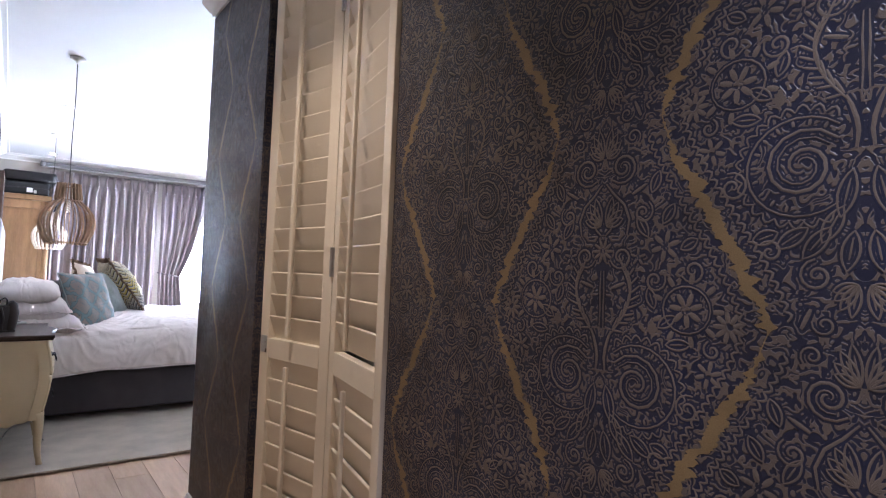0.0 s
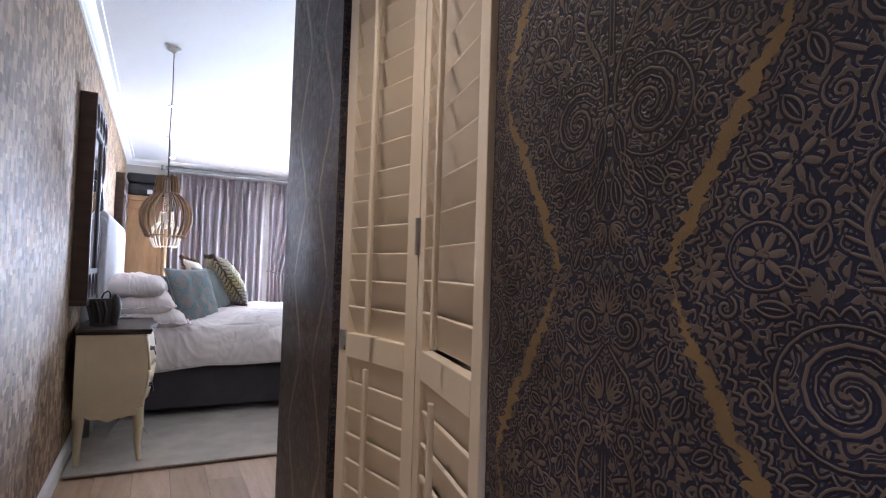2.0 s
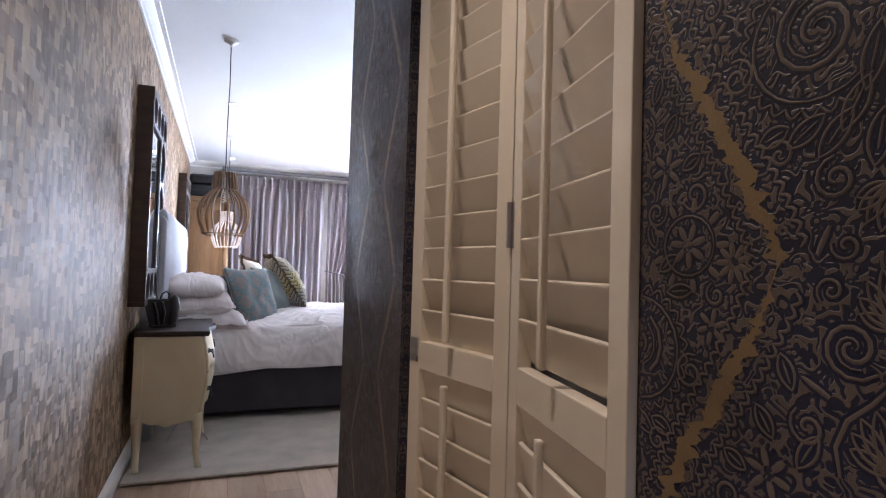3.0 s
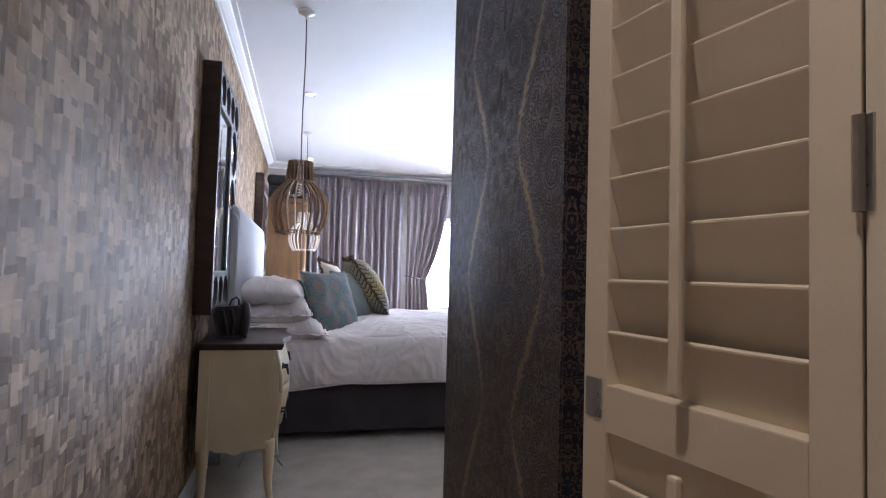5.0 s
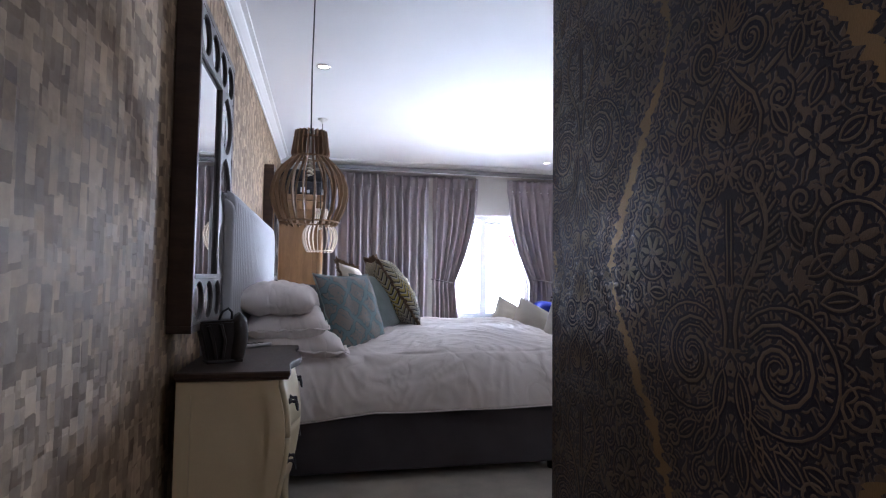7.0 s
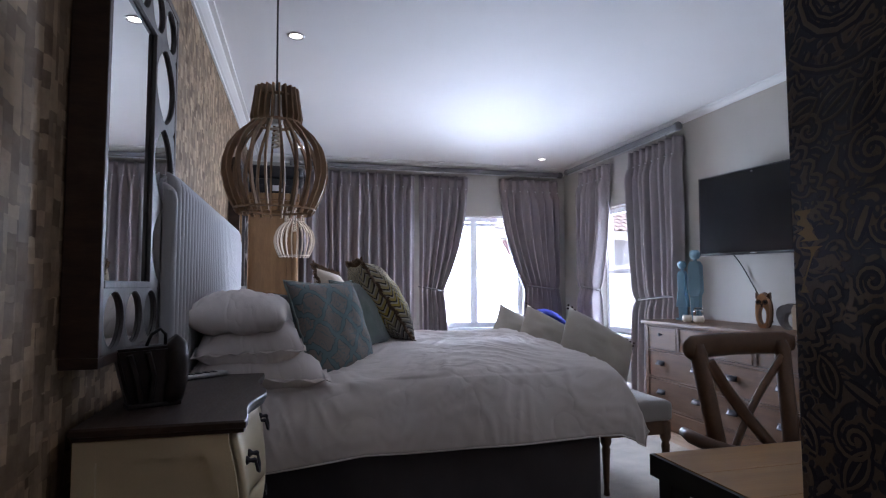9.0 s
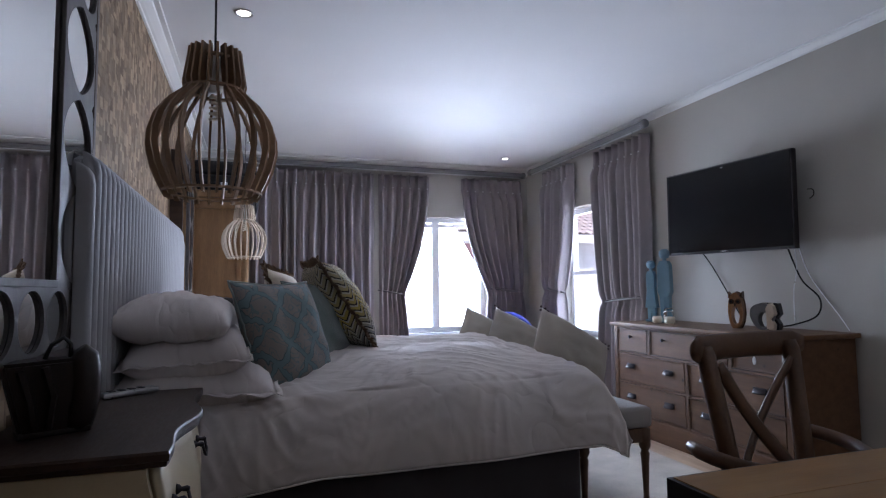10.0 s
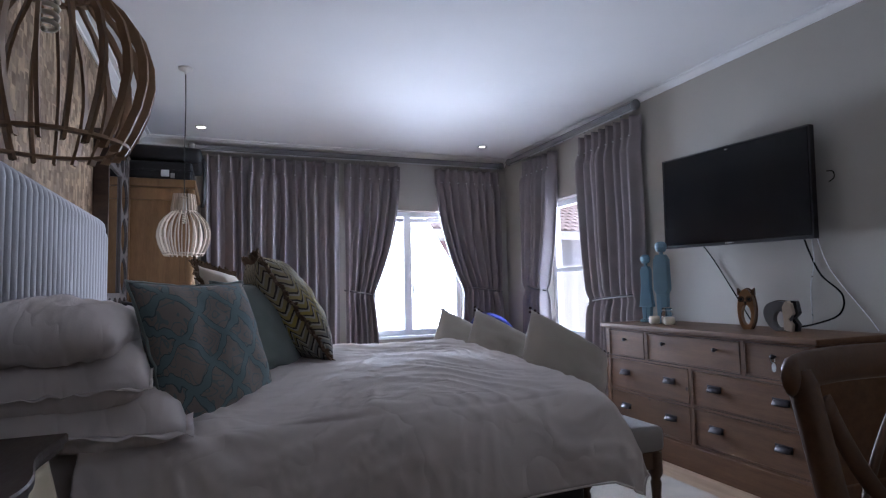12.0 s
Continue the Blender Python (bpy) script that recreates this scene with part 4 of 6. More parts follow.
def pole(label, p0, p1):
    ob = thing("curtain_pole", label, "curtain pole", None, "fluted grey curtain poles")
    a, b = Vector(p0), Vector(p1)
    d = (b - a).normalized()
    bm = bmesh.new()
    n = 28
    side = Vector((-d.y, d.x, 0))
    rings = []
    for q in (a, b):
        rings.append([bm.verts.new(q + (side * math.cos(2 * math.pi * k / n) + Vector((0, 0, 1)) * math.sin(2 * math.pi * k / n)) * (0.03 if k % 2 else 0.026)) for k in range(n)])
    for k in range(n):
        bm.faces.new((rings[0][k], rings[0][(k + 1) % n], rings[1][(k + 1) % n], rings[1][k]))
    bm.faces.new(rings[0]), bm.faces.new(rings[1])
    part("rod", bm, M_GREYPOLE, ob)
    for q, s in ((a, -1), (b, 1)):
        part("finial", tube([q, q + d * s * 0.012, q + d * s * 0.02, q + d * s * 0.05, q + d * s * 0.058], [0.026, 0.036, 0.04, 0.04, 0.03], 20), M_GREYPOLE, ob, "turned end cap", True)
    part("track", tube([a - Vector((0, 0, 0.036)), b - Vector((0, 0, 0.036))], 0.007, 6), M_STEEL, ob, "slim steel curtain track")
    nb = 4
    for k in range(nb):
        q = a + (b - a) * (k + 0.5) / nb
        back = Vector((0.11, 0, 0)) if abs(d.y) > 0.5 else Vector((0, 0.11, 0))
        part("bracket", tube([q, q + back * 0.88], 0.012, 8), M_GREYPOLE, ob)
    return ob


pole("fluted grey curtain pole over the wide window", (0.5, NORTH - 0.11, 2.6), (3.86, NORTH - 0.11, 2.6))
pole("fluted grey curtain pole over the sash window", (EAST - 0.11, 6.62, 2.6), (EAST - 0.11, 8.74, 2.6))

# ---------------------------------------------------------------- bed


def cushion(name, label, m, w, h, d, material, trim=None, seed=1, group="", category="cushion", sag=0.0, pinch=0.75, flange=0.0):
    """A stuffed pad; local x width, y height (in its own plane), z thickness."""
    ob = thing(name, label, category, m, group)
    n = 30 if category == "pillow" else 22
    bm = bmesh.new()
    sheets = {}
    for side in (1, -1):
        g = []
        for j in range(n + 1):
            row = []
            for i in range(n + 1):
                u, v = 2 * i / n - 1, 2 * j / n - 1
                pull = 1 - 0.10 * pinch * ((1 - u * u) * v * v + (1 - v * v) * u * u)
                x, y = u * w / 2 * pull, v * h / 2 * pull
                full = 3.6 if category == "pillow" else 2.6
                t = (max(0.0, 1 - abs(u) ** full) * max(0.0, 1 - abs(v) ** full)) ** 0.52
                z = side * d / 2 * t
                wr = noise.noise((u * 2.1 + seed * 3.7, v * 2.1, side * 1.3)) * 0.09 + noise.noise((u * 5 + seed, v * 5, side * 2.0)) * 0.035
                if category == "pillow":
                    crease = noise.noise((u * 1.4 + v * 4.5 + seed * 2.3, v * 1.5 - u * 2.2, side + seed))
                    wr = wr * 1.1 - max(0.0, 1 - 5.5 * abs(crease)) * 0.05
                z += wr * d * t
                z -= sag * (u * u) * d
                if i in (0, n) or j in (0, n):
                    if side == -1:
                        row.append(sheets[1][j][i])
                        continue
                    z = -sag * u * u * d + 0.012 * noise.noise((u * 6 + seed, v * 6, 0))
                row.append(bm.verts.new((x, y, z)))
            g.append(row)
        sheets[side] = g
    for side in (1, -1):
        g = sheets[side]
        for j in range(n):
            for i in range(n):
                q = (g[j][i], g[j][i + 1], g[j + 1][i + 1], g[j + 1][i])
                bm.faces.new(q if side == 1 else q[::-1])
    edge = [sheets[1][0][i].co.copy() for i in range(n)] + [sheets[1][j][n].co.copy() for j in range(n)] + [sheets[1][n][n - i].co.copy() for i in range(n)] + [sheets[1][n - j][0].co.copy() for j in range(n)]
    part("cover", bm, material, ob, smooth=True)
    if flange:
        fl = bmesh.new()
        c = [e * (1 + flange / max(w, h) * 2) for e in edge]
        a = [fl.verts.new(e) for e in edge]
        b = [fl.verts.new(e + Vector((0, 0, 0.006 * math.sin(k * 0.9)))) for k, e in enumerate(c)]
        for k in range(len(a)):
            j = (k + 1) % len(a)
            fl.faces.new((a[k], a[j], b[j], b[k]))
        f = part("flange", fl, material, ob, smooth=True)
        f.modifiers.new("thickness", "SOLIDIFY").thickness = 0.003
    if trim == "fringe":
        fr = bmesh.new()
        rng = random.Random(seed)
        for k in range(len(edge)):
            a, b = edge[k], edge[(k + 1) % len(edge)]
            for s in range(5):
                p = a.lerp(b, s / 5)
                out = Vector((p.x / w * 2, p.y / h * 2, 0))
                out = Vector((out.x if abs(out.x) > 0.8 else 0, out.y if abs(out.y) > 0.8 else 0, 0)).normalized()
                tip = p + out * rng.uniform(0.018, 0.036) + Vector((rng.uniform(-0.008, 0.008), rng.uniform(-0.008, 0.008), rng.uniform(-0.012, 0.012)))
                tube([p - out * 0.004, tip], [0.009, 0.004], 4, fr)
        part("fringe", fr, M_FRINGE, ob, "brown bushy fringe")
    if trim == "tassels":
        ball = mesh_of("tassel", lathe([(0.002, -0.007), (0.006, -0.004), (0.007, 0.0), (0.006, 0.004), (0.002, 0.007)], 8), M_TASSEL, True)
        for k in [i for i in range(len(edge)) if 22 <= i < 50 or 62 <= i < 68]:
            e = edge[k]
            b = new("tassel", ball)
            b.parent = ob
            b.location = e * 1.03
    if trim == "piping":
        part("piping", tube(edge + [edge[0]], 0.005, 6), M_SAGE if material is M_LATTICE else material, ob, smooth=True)
    return ob


bed = thing("bed", "king size bed with a charcoal upholstered base", "bed")
BX0, BX1, BY0, BY1 = 0.15, 2.03, 4.77, 6.6
part("base", box(BX0, BX1, BY0, BY1, 0.085, 0.415, 0.025, seg=3), M_BASE, bed, "charcoal fabric bed base", True)
for x in (BX0 + 0.08, BX1 - 0.08):
    for y in (BY0 + 0.08, BY1 - 0.08):
        part("leg", lathe([(0.03, 0.026), (0.036, 0.09)], 14, at=(x, y, 0)), M_BLACK, bed)
part("mattress", box(BX0, BX1 - 0.02, BY0 + 0.02, BY1 - 0.02, 0.418, 0.70, 0.07, seg=4), M_LINEN, bed, "deep white mattress", True)

headboard = thing("headboard", "tall pale grey headboard with vertical upholstered channels", "headboard")
HY0, HY1, HZ = 4.39, 6.82, 1.585


def head_top(y):
    """The height of the headboard's arched outline."""
    e = min(y - HY0, HY1 - y)
    if e < 0.13:
        return HZ - 0.16 + 0.16 * math.sqrt(max(0.0, 1 - ((0.13 - e) / 0.13) ** 2))
    return HZ


nchan = 36
cw = (HY1 - HY0) / nchan
out = []
for k in range(41):
    y = HY0 + (HY1 - HY0) * k / 40
    out.append((y, head_top(y) - 0.008))
back = prism([(HY0, 0.02)] + out + [(HY1, 0.02)], 0.085, m=Matrix(((0, 1, 0, 0.004), (1, 0, 0, 0), (0, 0, 1, 0), (0, 0, 0, 1))))
part("back_panel", back, M_HEAD, headboard)
for k in range(nchan):
    y = HY0 + (k + 0.5) * cw
    t = head_top(y)
    bm = bmesh.new()
    seg = 8
    rows = []
    for z in (0.3, 0.8, t - 0.06, t - 0.03, t - 0.012, t):
        f = 1.0 if z < t - 0.05 else math.sqrt(max(0.0, 1 - ((z - (t - 0.06)) / 0.062) ** 2))
        rows.append([bm.verts.new((0.088 + 0.05 * f * (0.35 + 0.65 * math.sin(math.pi * i / seg) ** 0.6 if 0 < i < seg else 0.12), y - cw / 2 + cw * i / seg, z)) for i in range(seg + 1)])
    for a, b in zip(rows, rows[1:]):
        for i in range(seg):
            bm.faces.new((a[i], a[i + 1], b[i + 1], b[i]))
    part("channel", bm, M_HEAD, headboard, smooth=True)

# the duvet: a puffed sheet over the mattress that hangs over the near side and the foot
bm = bmesh.new()
nu, nv = 150, 150
grid = []
for j in range(nv + 1):
    row = []
    v = j / nv
    for i in range(nu + 1):
        u = i / nu
        # u: from the pillows to past the foot; v: from the near hem over the top to the far hem
        sx = 0.42 + u * 1.93
        sy = -0.34 + v * (1.86 + 0.68)
        hang_near, hang_far = max(0.0, -sy), max(0.0, sy - 1.86)
        over = max(0.0, sx - 2.06)
        x = sx if over == 0 else 2.06 + over * 0.42
        y = BY0 - 0.03 + sy
        if hang_near:
            y = BY0 - 0.03 - 0.075 * math.sin(min(1.0, hang_near / 0.34) * math.pi * 0.72)
        if hang_far:
            y = BY0 + 1.83 + 0.035 * math.sin(min(1.0, hang_far / 0.15) * math.pi / 2)
        cross = math.sin(math.pi * min(1.0, max(0.0, sy / 1.86)))
        crown = 0.745 + 0.095 * cross ** 0.55 * (1 - 0.35 * max(0.0, (sx - 1.5)))
        if sx < 0.85:
            crown -= 0.05 * (1 - (sx - 0.42) / 0.43)
        hang = hang_near + hang_far
        side_drop, foot_drop = 1.2 * (hang - 0.08 * (1 - math.exp(-hang / 0.08))), 0.86 * over
        z = crown - max(side_drop, foot_drop) - 0.22 * min(side_drop, foot_drop)
        w1 = noise.noise((sx * 1.6, sy * 1.9, 0.0)) * 0.04
        d = sx * 0.8 + sy * 0.55
        bend = noise.noise((sx * 1.7, sy * 1.7, 9.0)) * 0.5
        d += bend
        w2 = noise.noise((d * 7.0, (sx * 0.5 - sy) * 1.4 + bend, 4.0))
        w2 = max(0.0, 1 - abs(w2) * 3.2) ** 1.6 * 0.013 * (0.5 + noise.noise((sx * 1.3, sy * 1.3, 21.0)))
        w3 = noise.noise((sx * 8, sy * 8, 2.0)) * 0.004 + max(0.0, 1 - 4 * abs(noise.noise((sx * 2.0 + sy * 9 + bend * 9, sx * 2.2 - bend * 3, 7.0)))) ** 1.5 * 0.009
        wr = w1 + w2 + w3
        if hang_near:
            y -= wr * 0.9 + 0.012 * math.sin(sx * 9 + 1)
            z += wr * 0.3 + 0.018 * noise.noise((sx * 2.2, 0, 5))
        elif hang_far:
            y += wr * 0.6
        else:
            z += wr
        if over:
            x += wr * 0.6
        row.append(bm.verts.new((x, y, z)))
    grid.append(row)
for j in range(nv):
    for i in range(nu):
        bm.faces.new((grid[j][i], grid[j][i + 1], grid[j + 1][i + 1], grid[j + 1][i]))
hem = [grid[0][i].co.copy() for i in range(0, nu + 1, 2)] + [grid[j][nu].co.copy() for j in range(2, nv + 1, 2)]
duvet = thing("duvet", "rumpled white cotton duvet over the bed", "duvet")
cover = part("cover", bm, M_LINEN, duvet, smooth=True)
mod = cover.modifiers.new("thickness", "SOLIDIFY")
mod.thickness, mod.offset = 0.02, -1.0
cover.modifiers.new("soft", "SUBSURF").render_levels = 1
part("hem", tube(hem, 0.004, 6), M_LINEN, duvet, "rolled hem along the edge", True)

PIL_G = "stacked white bed pillows"
cushion("pillow", "plump white cotton pillow lying on the bed", pose(0.41, 5.08, 0.80, 3, 2, 90), 0.76, 0.56, 0.19, M_LINEN, None, 11, PIL_G, "pillow", 0.22, 0.6, 0.03)
cushion("pillow", "plump white cotton pillow in the middle of a stack", pose(0.36, 5.06, 0.915, -2, 1, 92), 0.70, 0.44, 0.21, M_LINEN, None, 12, PIL_G, "pillow", 0.2, 0.6, 0.015)
cushion("pillow", "plump white cotton pillow on top of a stack", pose(0.33, 5.05, 1.035, 2, 4, 86), 0.72, 0.43, 0.19, M_LINEN, None, 13, PIL_G, "pillow", 0.22, 0.6, 0.0)
cushion("cushion", "black cotton cushion behind the patterned one", pose(0.60, 5.40, 0.93, 66, 0, 68), 0.42, 0.42, 0.14, M_NAVY, None, 14)
cushion("cushion", "teal and beige lattice patterned square cushion", pose(0.74, 5.08, 0.94, 70, 0, 48), 0.52, 0.52, 0.18, M_LATTICE, "piping", 15)
cushion("cushion", "sage green velvet square cushion", pose(0.93, 5.52, 0.98, 70, 0, 52), 0.46, 0.44, 0.15, M_SAGE, "piping", 16)
cushion("cushion", "knitted zigzag cushion with a brown fringe", pose(1.06, 5.74, 1.06, 56, 0, 94), 0.52, 0.57, 0.25, M_ZIGZAG, "fringe", 17)
cushion("cushion", "cream ruffled cushion leaning behind the others", pose(0.80, 5.95, 1.06, 70, 6, 66), 0.44, 0.42, 0.15, M_CREAMCLOTH, "fringe", 18)

# ---------------------------------------------------------------- bench at the foot of the bed
bench = thing("bench", "upholstered taupe bench with turned wooden legs", "bench")
QX0, QX1, QY0, QY1 = 2.16, 2.60, 4.98, 6.42
part("seat", box(QX0, QX1, QY0, QY1, 0.405, 0.515, 0.035, seg=4), M_SEAT, bench, smooth=True)
part("apron", box(QX0 + 0.02, QX1 - 0.02, QY0 + 0.02, QY1 - 0.02, 0.33, 0.404, 0.006), M_OAK, bench)
for x in (QX0 + 0.035, QX1 - 0.035):
    for y in (QY0 + 0.035, QY1 - 0.035):
        part("leg", lathe([(0.012, 0.026), (0.017, 0.03), (0.014, 0.06), (0.02, 0.22), (0.024, 0.27), (0.018, 0.285), (0.026, 0.3), (0.03, 0.31), (0.03, 0.4)], 16, at=(x, y, 0)), M_OAK, bench, smooth=True)
for k, (y, _, turn) in enumerate(((5.3, 0, 12), (5.85, 0, 9), (6.28, 0, 6))):
    cushion("cushion", "stone canvas cushion with dark bobble edging on the bench", pose(2.30 - 0.045 * k, y, 0.745 - 0.006 * k, 72, 0, turn) @ pose(0, 0, 0, 0, 0, -30), 0.5, 0.40, 0.26, M_CANVAS, "tassels", 21 + k, "cushions on the bench")

# ---------------------------------------------------------------- bedside


def bombe(z):
    """How far the nightstand's front stands out at height z."""
    k = (z - 0.28) / 0.49
    return 0.40 + 0.035 * math.sin(math.pi * min(1.0, max(0.0, k)) ** 1.25) - 0.012 * (1 - k)


night = thing("nightstand", "cream painted bombe nightstand with a dark brown top", "nightstand")
NX, NY0, NY1, NZ = 0.05, 3.755, 4.53, 0.82
top_out = [(NX - 0.005, NY0 - 0.015), (0.40, NY0 - 0.015)]
for k in range(25):
    s = k / 24
    y = NY0 - 0.015 + (NY1 - NY0 + 0.03) * s
    top_out.append((0.43 + 0.03 * math.sin(math.pi * s) + 0.014 * math.cos(4 * math.pi * s), y))
top_out += [(0.40, NY1 + 0.015), (NX - 0.005, NY1 + 0.015)]
bm = bmesh.new()
stack = [[bm.verts.new((0.2 + (x - 0.2) * grow, 4.142 + (y - 4.142) * grow, z)) for x, y in top_out] for z, grow in ((NZ - 0.032, 0.975), (NZ - 0.022, 0.98), (NZ - 0.018, 1.0), (NZ - 0.005, 1.0), (NZ, 0.988))]
for lo, hi in zip(stack, stack[1:]):
    for k in range(len(lo)):
        j = (k + 1) % len(lo)
        bm.faces.new((lo[k], lo[j], hi[j], hi[k]))
bm.faces.new(stack[0][::-1]), bm.faces.new(stack[-1])
part("top", bm, M_DARKWOOD, night, "dark brown serpentine top")
levels = [0.3 + 0.485 * k / 18 for k in range(19)]
for y0, y1 in ((NY0 + 0.014, NY0 + 0.023), (NY1 - 0.023, NY1 - 0.014)):
    outline = [(NX + 0.01, z) for z in reversed(levels)]
    n = 14
    for k in range(n + 1):
        x = NX + 0.05 + (0.36 - NX - 0.05) * k / n
        outline.append((x, 0.30 - 0.028 * math.sin(math.pi * k / n) ** 2 + 0.006 * math.cos(6 * math.pi * k / n)))
    outline += [(bombe(z) - 0.012, z) for z in levels]
    part("side_panel", prism(outline, y1 - y0, m=pose(0, y0, 0)), M_CREAM, night)
for y0 in (NY0, NY1 - 0.02):
    fr = bmesh.new()
    for a, b in zip(levels, levels[1:]):
        pts = [(bombe(a) - 0.055, a), (bombe(a), a), (bombe(b), b), (bombe(b) - 0.055, b)]
        prism(pts, 0.02, fr, pose(0, y0, 0))
    box(NX, NX + 0.05, y0, y0 + 0.02, 0.3, 0.785, bm=fr)
    box(NX + 0.05, 0.365, y0 + 0.001, y0 + 0.019, 0.735, 0.785, bm=fr)
    part("side_frame", fr, M_CREAM, night)
for z0, z1, name in ((0.565, 0.78, "upper"), (0.335, 0.555, "lower")):
    bm = bmesh.new()
    nz_, ny_ = 8, 24
    g = []
    for j in range(nz_ + 1):
        z = z0 + (z1 - z0) * j / nz_
        g.append([bm.verts.new((bombe(z) + 0.004 + 0.028 * math.sin(math.pi * k / ny_) + 0.012 * math.cos(4 * math.pi * k / ny_), NY0 + 0.03 + (NY1 - NY0 - 0.06) * k / ny_, z)) for k in range(ny_ + 1)])
    for j in range(nz_):
        for k in range(ny_):
            bm.faces.new((g[j][k], g[j][k + 1], g[j + 1][k + 1], g[j + 1][k]))
    dr = part("drawer", bm, M_CREAM, night, "white serpentine drawer front", True)
    dr.modifiers.new("thickness", "SOLIDIFY").thickness = 0.02
    zc = (z0 + z1) / 2
    for y in (NY0 + 0.15, NY1 - 0.15):
        x = bombe(zc) + 0.02
        h = tube([(x, y - 0.035, zc + 0.01), (x + 0.02, y - 0.035, zc + 0.005), (x + 0.026, y - 0.03, zc - 0.02), (x + 0.028, y, zc - 0.032), (x + 0.026, y + 0.03, zc - 0.02), (x + 0.02, y + 0.035, zc + 0.005), (x, y + 0.035, zc + 0.01)], 0.0045, 6)
        for s in (-0.035, 0.035):
            lathe([(0.013, 0.0), (0.011, 0.006), (0.005, 0.012), (0.007, 0.024), (0.003, 0.03)], 10, h, (x - 0.006, y + s, zc + 0.01), Matrix.Rotation(radians(90), 3, "Y"))
        handle = part("handle", h, M_IRON, dr, "black iron drop handle", True)
part("carcass", box(NX + 0.012, 0.385, NY0 + 0.024, NY1 - 0.024, 0.335, 0.785), M_CREAM, night)
part("front_apron", prism([(NY0 + 0.03 + (NY1 - NY0 - 0.06) * k / 16, 0.334) for k in range(17)] + [(NY1 - 0.03 - (NY1 - NY0 - 0.06) * k / 16, 0.30 - 0.03 * math.sin(math.pi * k / 16) ** 2) for k in range(17)], 0.018, m=Matrix(((0, 1, 0, 0.385), (1, 0, 0, 0), (0, 0, 1, 0), (0, 0, 0, 1)))), M_CREAM, night)
for x, y, s, t in ((NX + 0.028, NY0 + 0.028, 0.25, -1), (NX + 0.028, NY1 - 0.028, 0.25, 1), (0.385, NY0 + 0.028, 1.0, -1), (0.385, NY1 - 0.028, 1.0, 1)):
    pts, rad = [], []
    for k in range(12):
        u = k / 11
        z = 0.34 - (0.34 - 0.014) * u
        pts.append((x + s * (0.012 * math.sin(math.pi * u) - 0.012 * u + 0.045 * max(0.0, u - 0.55) ** 1.4 * 2.4), y + t * 0.008 * (u - 0.2), z))
        rad.append(0.033 * (1 - u) + 0.0135 * u + 0.006 * max(0.0, u - 0.9) * 10)
    part("leg", tube(pts, rad, 10), M_CREAM, night, "slim cabriole leg", True)

orn = thing("table_clock", "dark brown carved wooden ornament on the nightstand", "ornament", pose(0.15, 3.99, NZ + 0.001, 0, 0, 24))
bm = bmesh.new()
lo = [bm.verts.new(p) for p in ((-0.045, -0.03, 0), (0.05, -0.03, 0), (0.05, 0.035, 0), (-0.045, 0.035, 0))]
hi = [bm.verts.new(p) for p in ((-0.085, -0.04, 0.165), (0.055, -0.045, 0.17), (0.055, 0.045, 0.17), (-0.085, 0.04, 0.165))]
bm.faces.new(lo[::-1]), bm.faces.new(hi)
for k in range(4):
    bm.faces.new((lo[k], lo[(k + 1) % 4], hi[(k + 1) % 4], hi[k]))
bmesh.ops.bevel(bm, geom=bm.edges[:], offset=0.008, segments=2, affect="EDGES")
part("body", bm, M_EBONY, orn)
part("column", tube([(0.066, -0.005, 0.006), (0.068, -0.005, 0.03), (0.076, -0.005, 0.07), (0.078, -0.005, 0.12), (0.07, -0.005, 0.165), (0.058, -0.005, 0.178)], [0.03, 0.036, 0.036, 0.038, 0.038, 0.03], 14), M_EBONY, orn, smooth=True)
part("carved_ridge", tube([(-0.05, -0.046, 0.15), (-0.03, -0.046, 0.08), (-0.02, -0.042, 0.02)], 0.009, 6), M_EBONY, orn)
part("carved_ridge", tube([(-0.005, -0.048, 0.155), (0.012, -0.046, 0.09), (0.005, -0.042, 0.02)], 0.009, 6), M_EBONY, orn)
part("foot", box(-0.05, 0.09, -0.034, 0.04, -0.001, 0.012, 0.004), M_EBONY, orn)
part("loop", tube([(0.0, 0, 0.168), (0.012, 0, 0.2), (0.035, 0, 0.215), (0.05, 0, 0.2), (0.05, 0, 0.168)], 0.005, 6), M_BLACK, orn, "black cord loop", True)

rem = thing("remote_control", "slim silver grey remote control on the nightstand", "remote control", pose(0.235, 4.47, NZ + 0.001, 0, 0, -52))
part("case", box(-0.024, 0.024, -0.085, 0.085, 0, 0.018, 0.006), M_STEEL, rem)
for k in range(4):
    part("button", box(-0.014, 0.014, -0.06 + k * 0.03, -0.045 + k * 0.03, 0.0175, 0.0205, 0.001), M_BLACK, rem)
bm = tube([(0.2 + 0.25 * k / 14, 4.3 + 0.05 * math.sin(k * 0.9), 0.03 + 0.16 * math.sin(math.pi * k / 14)) for k in range(15)], 0.003, 5)
solid("cable", bm, M_STEEL, "thin grey lamp cable behind the nightstand", "cable", smooth=True)


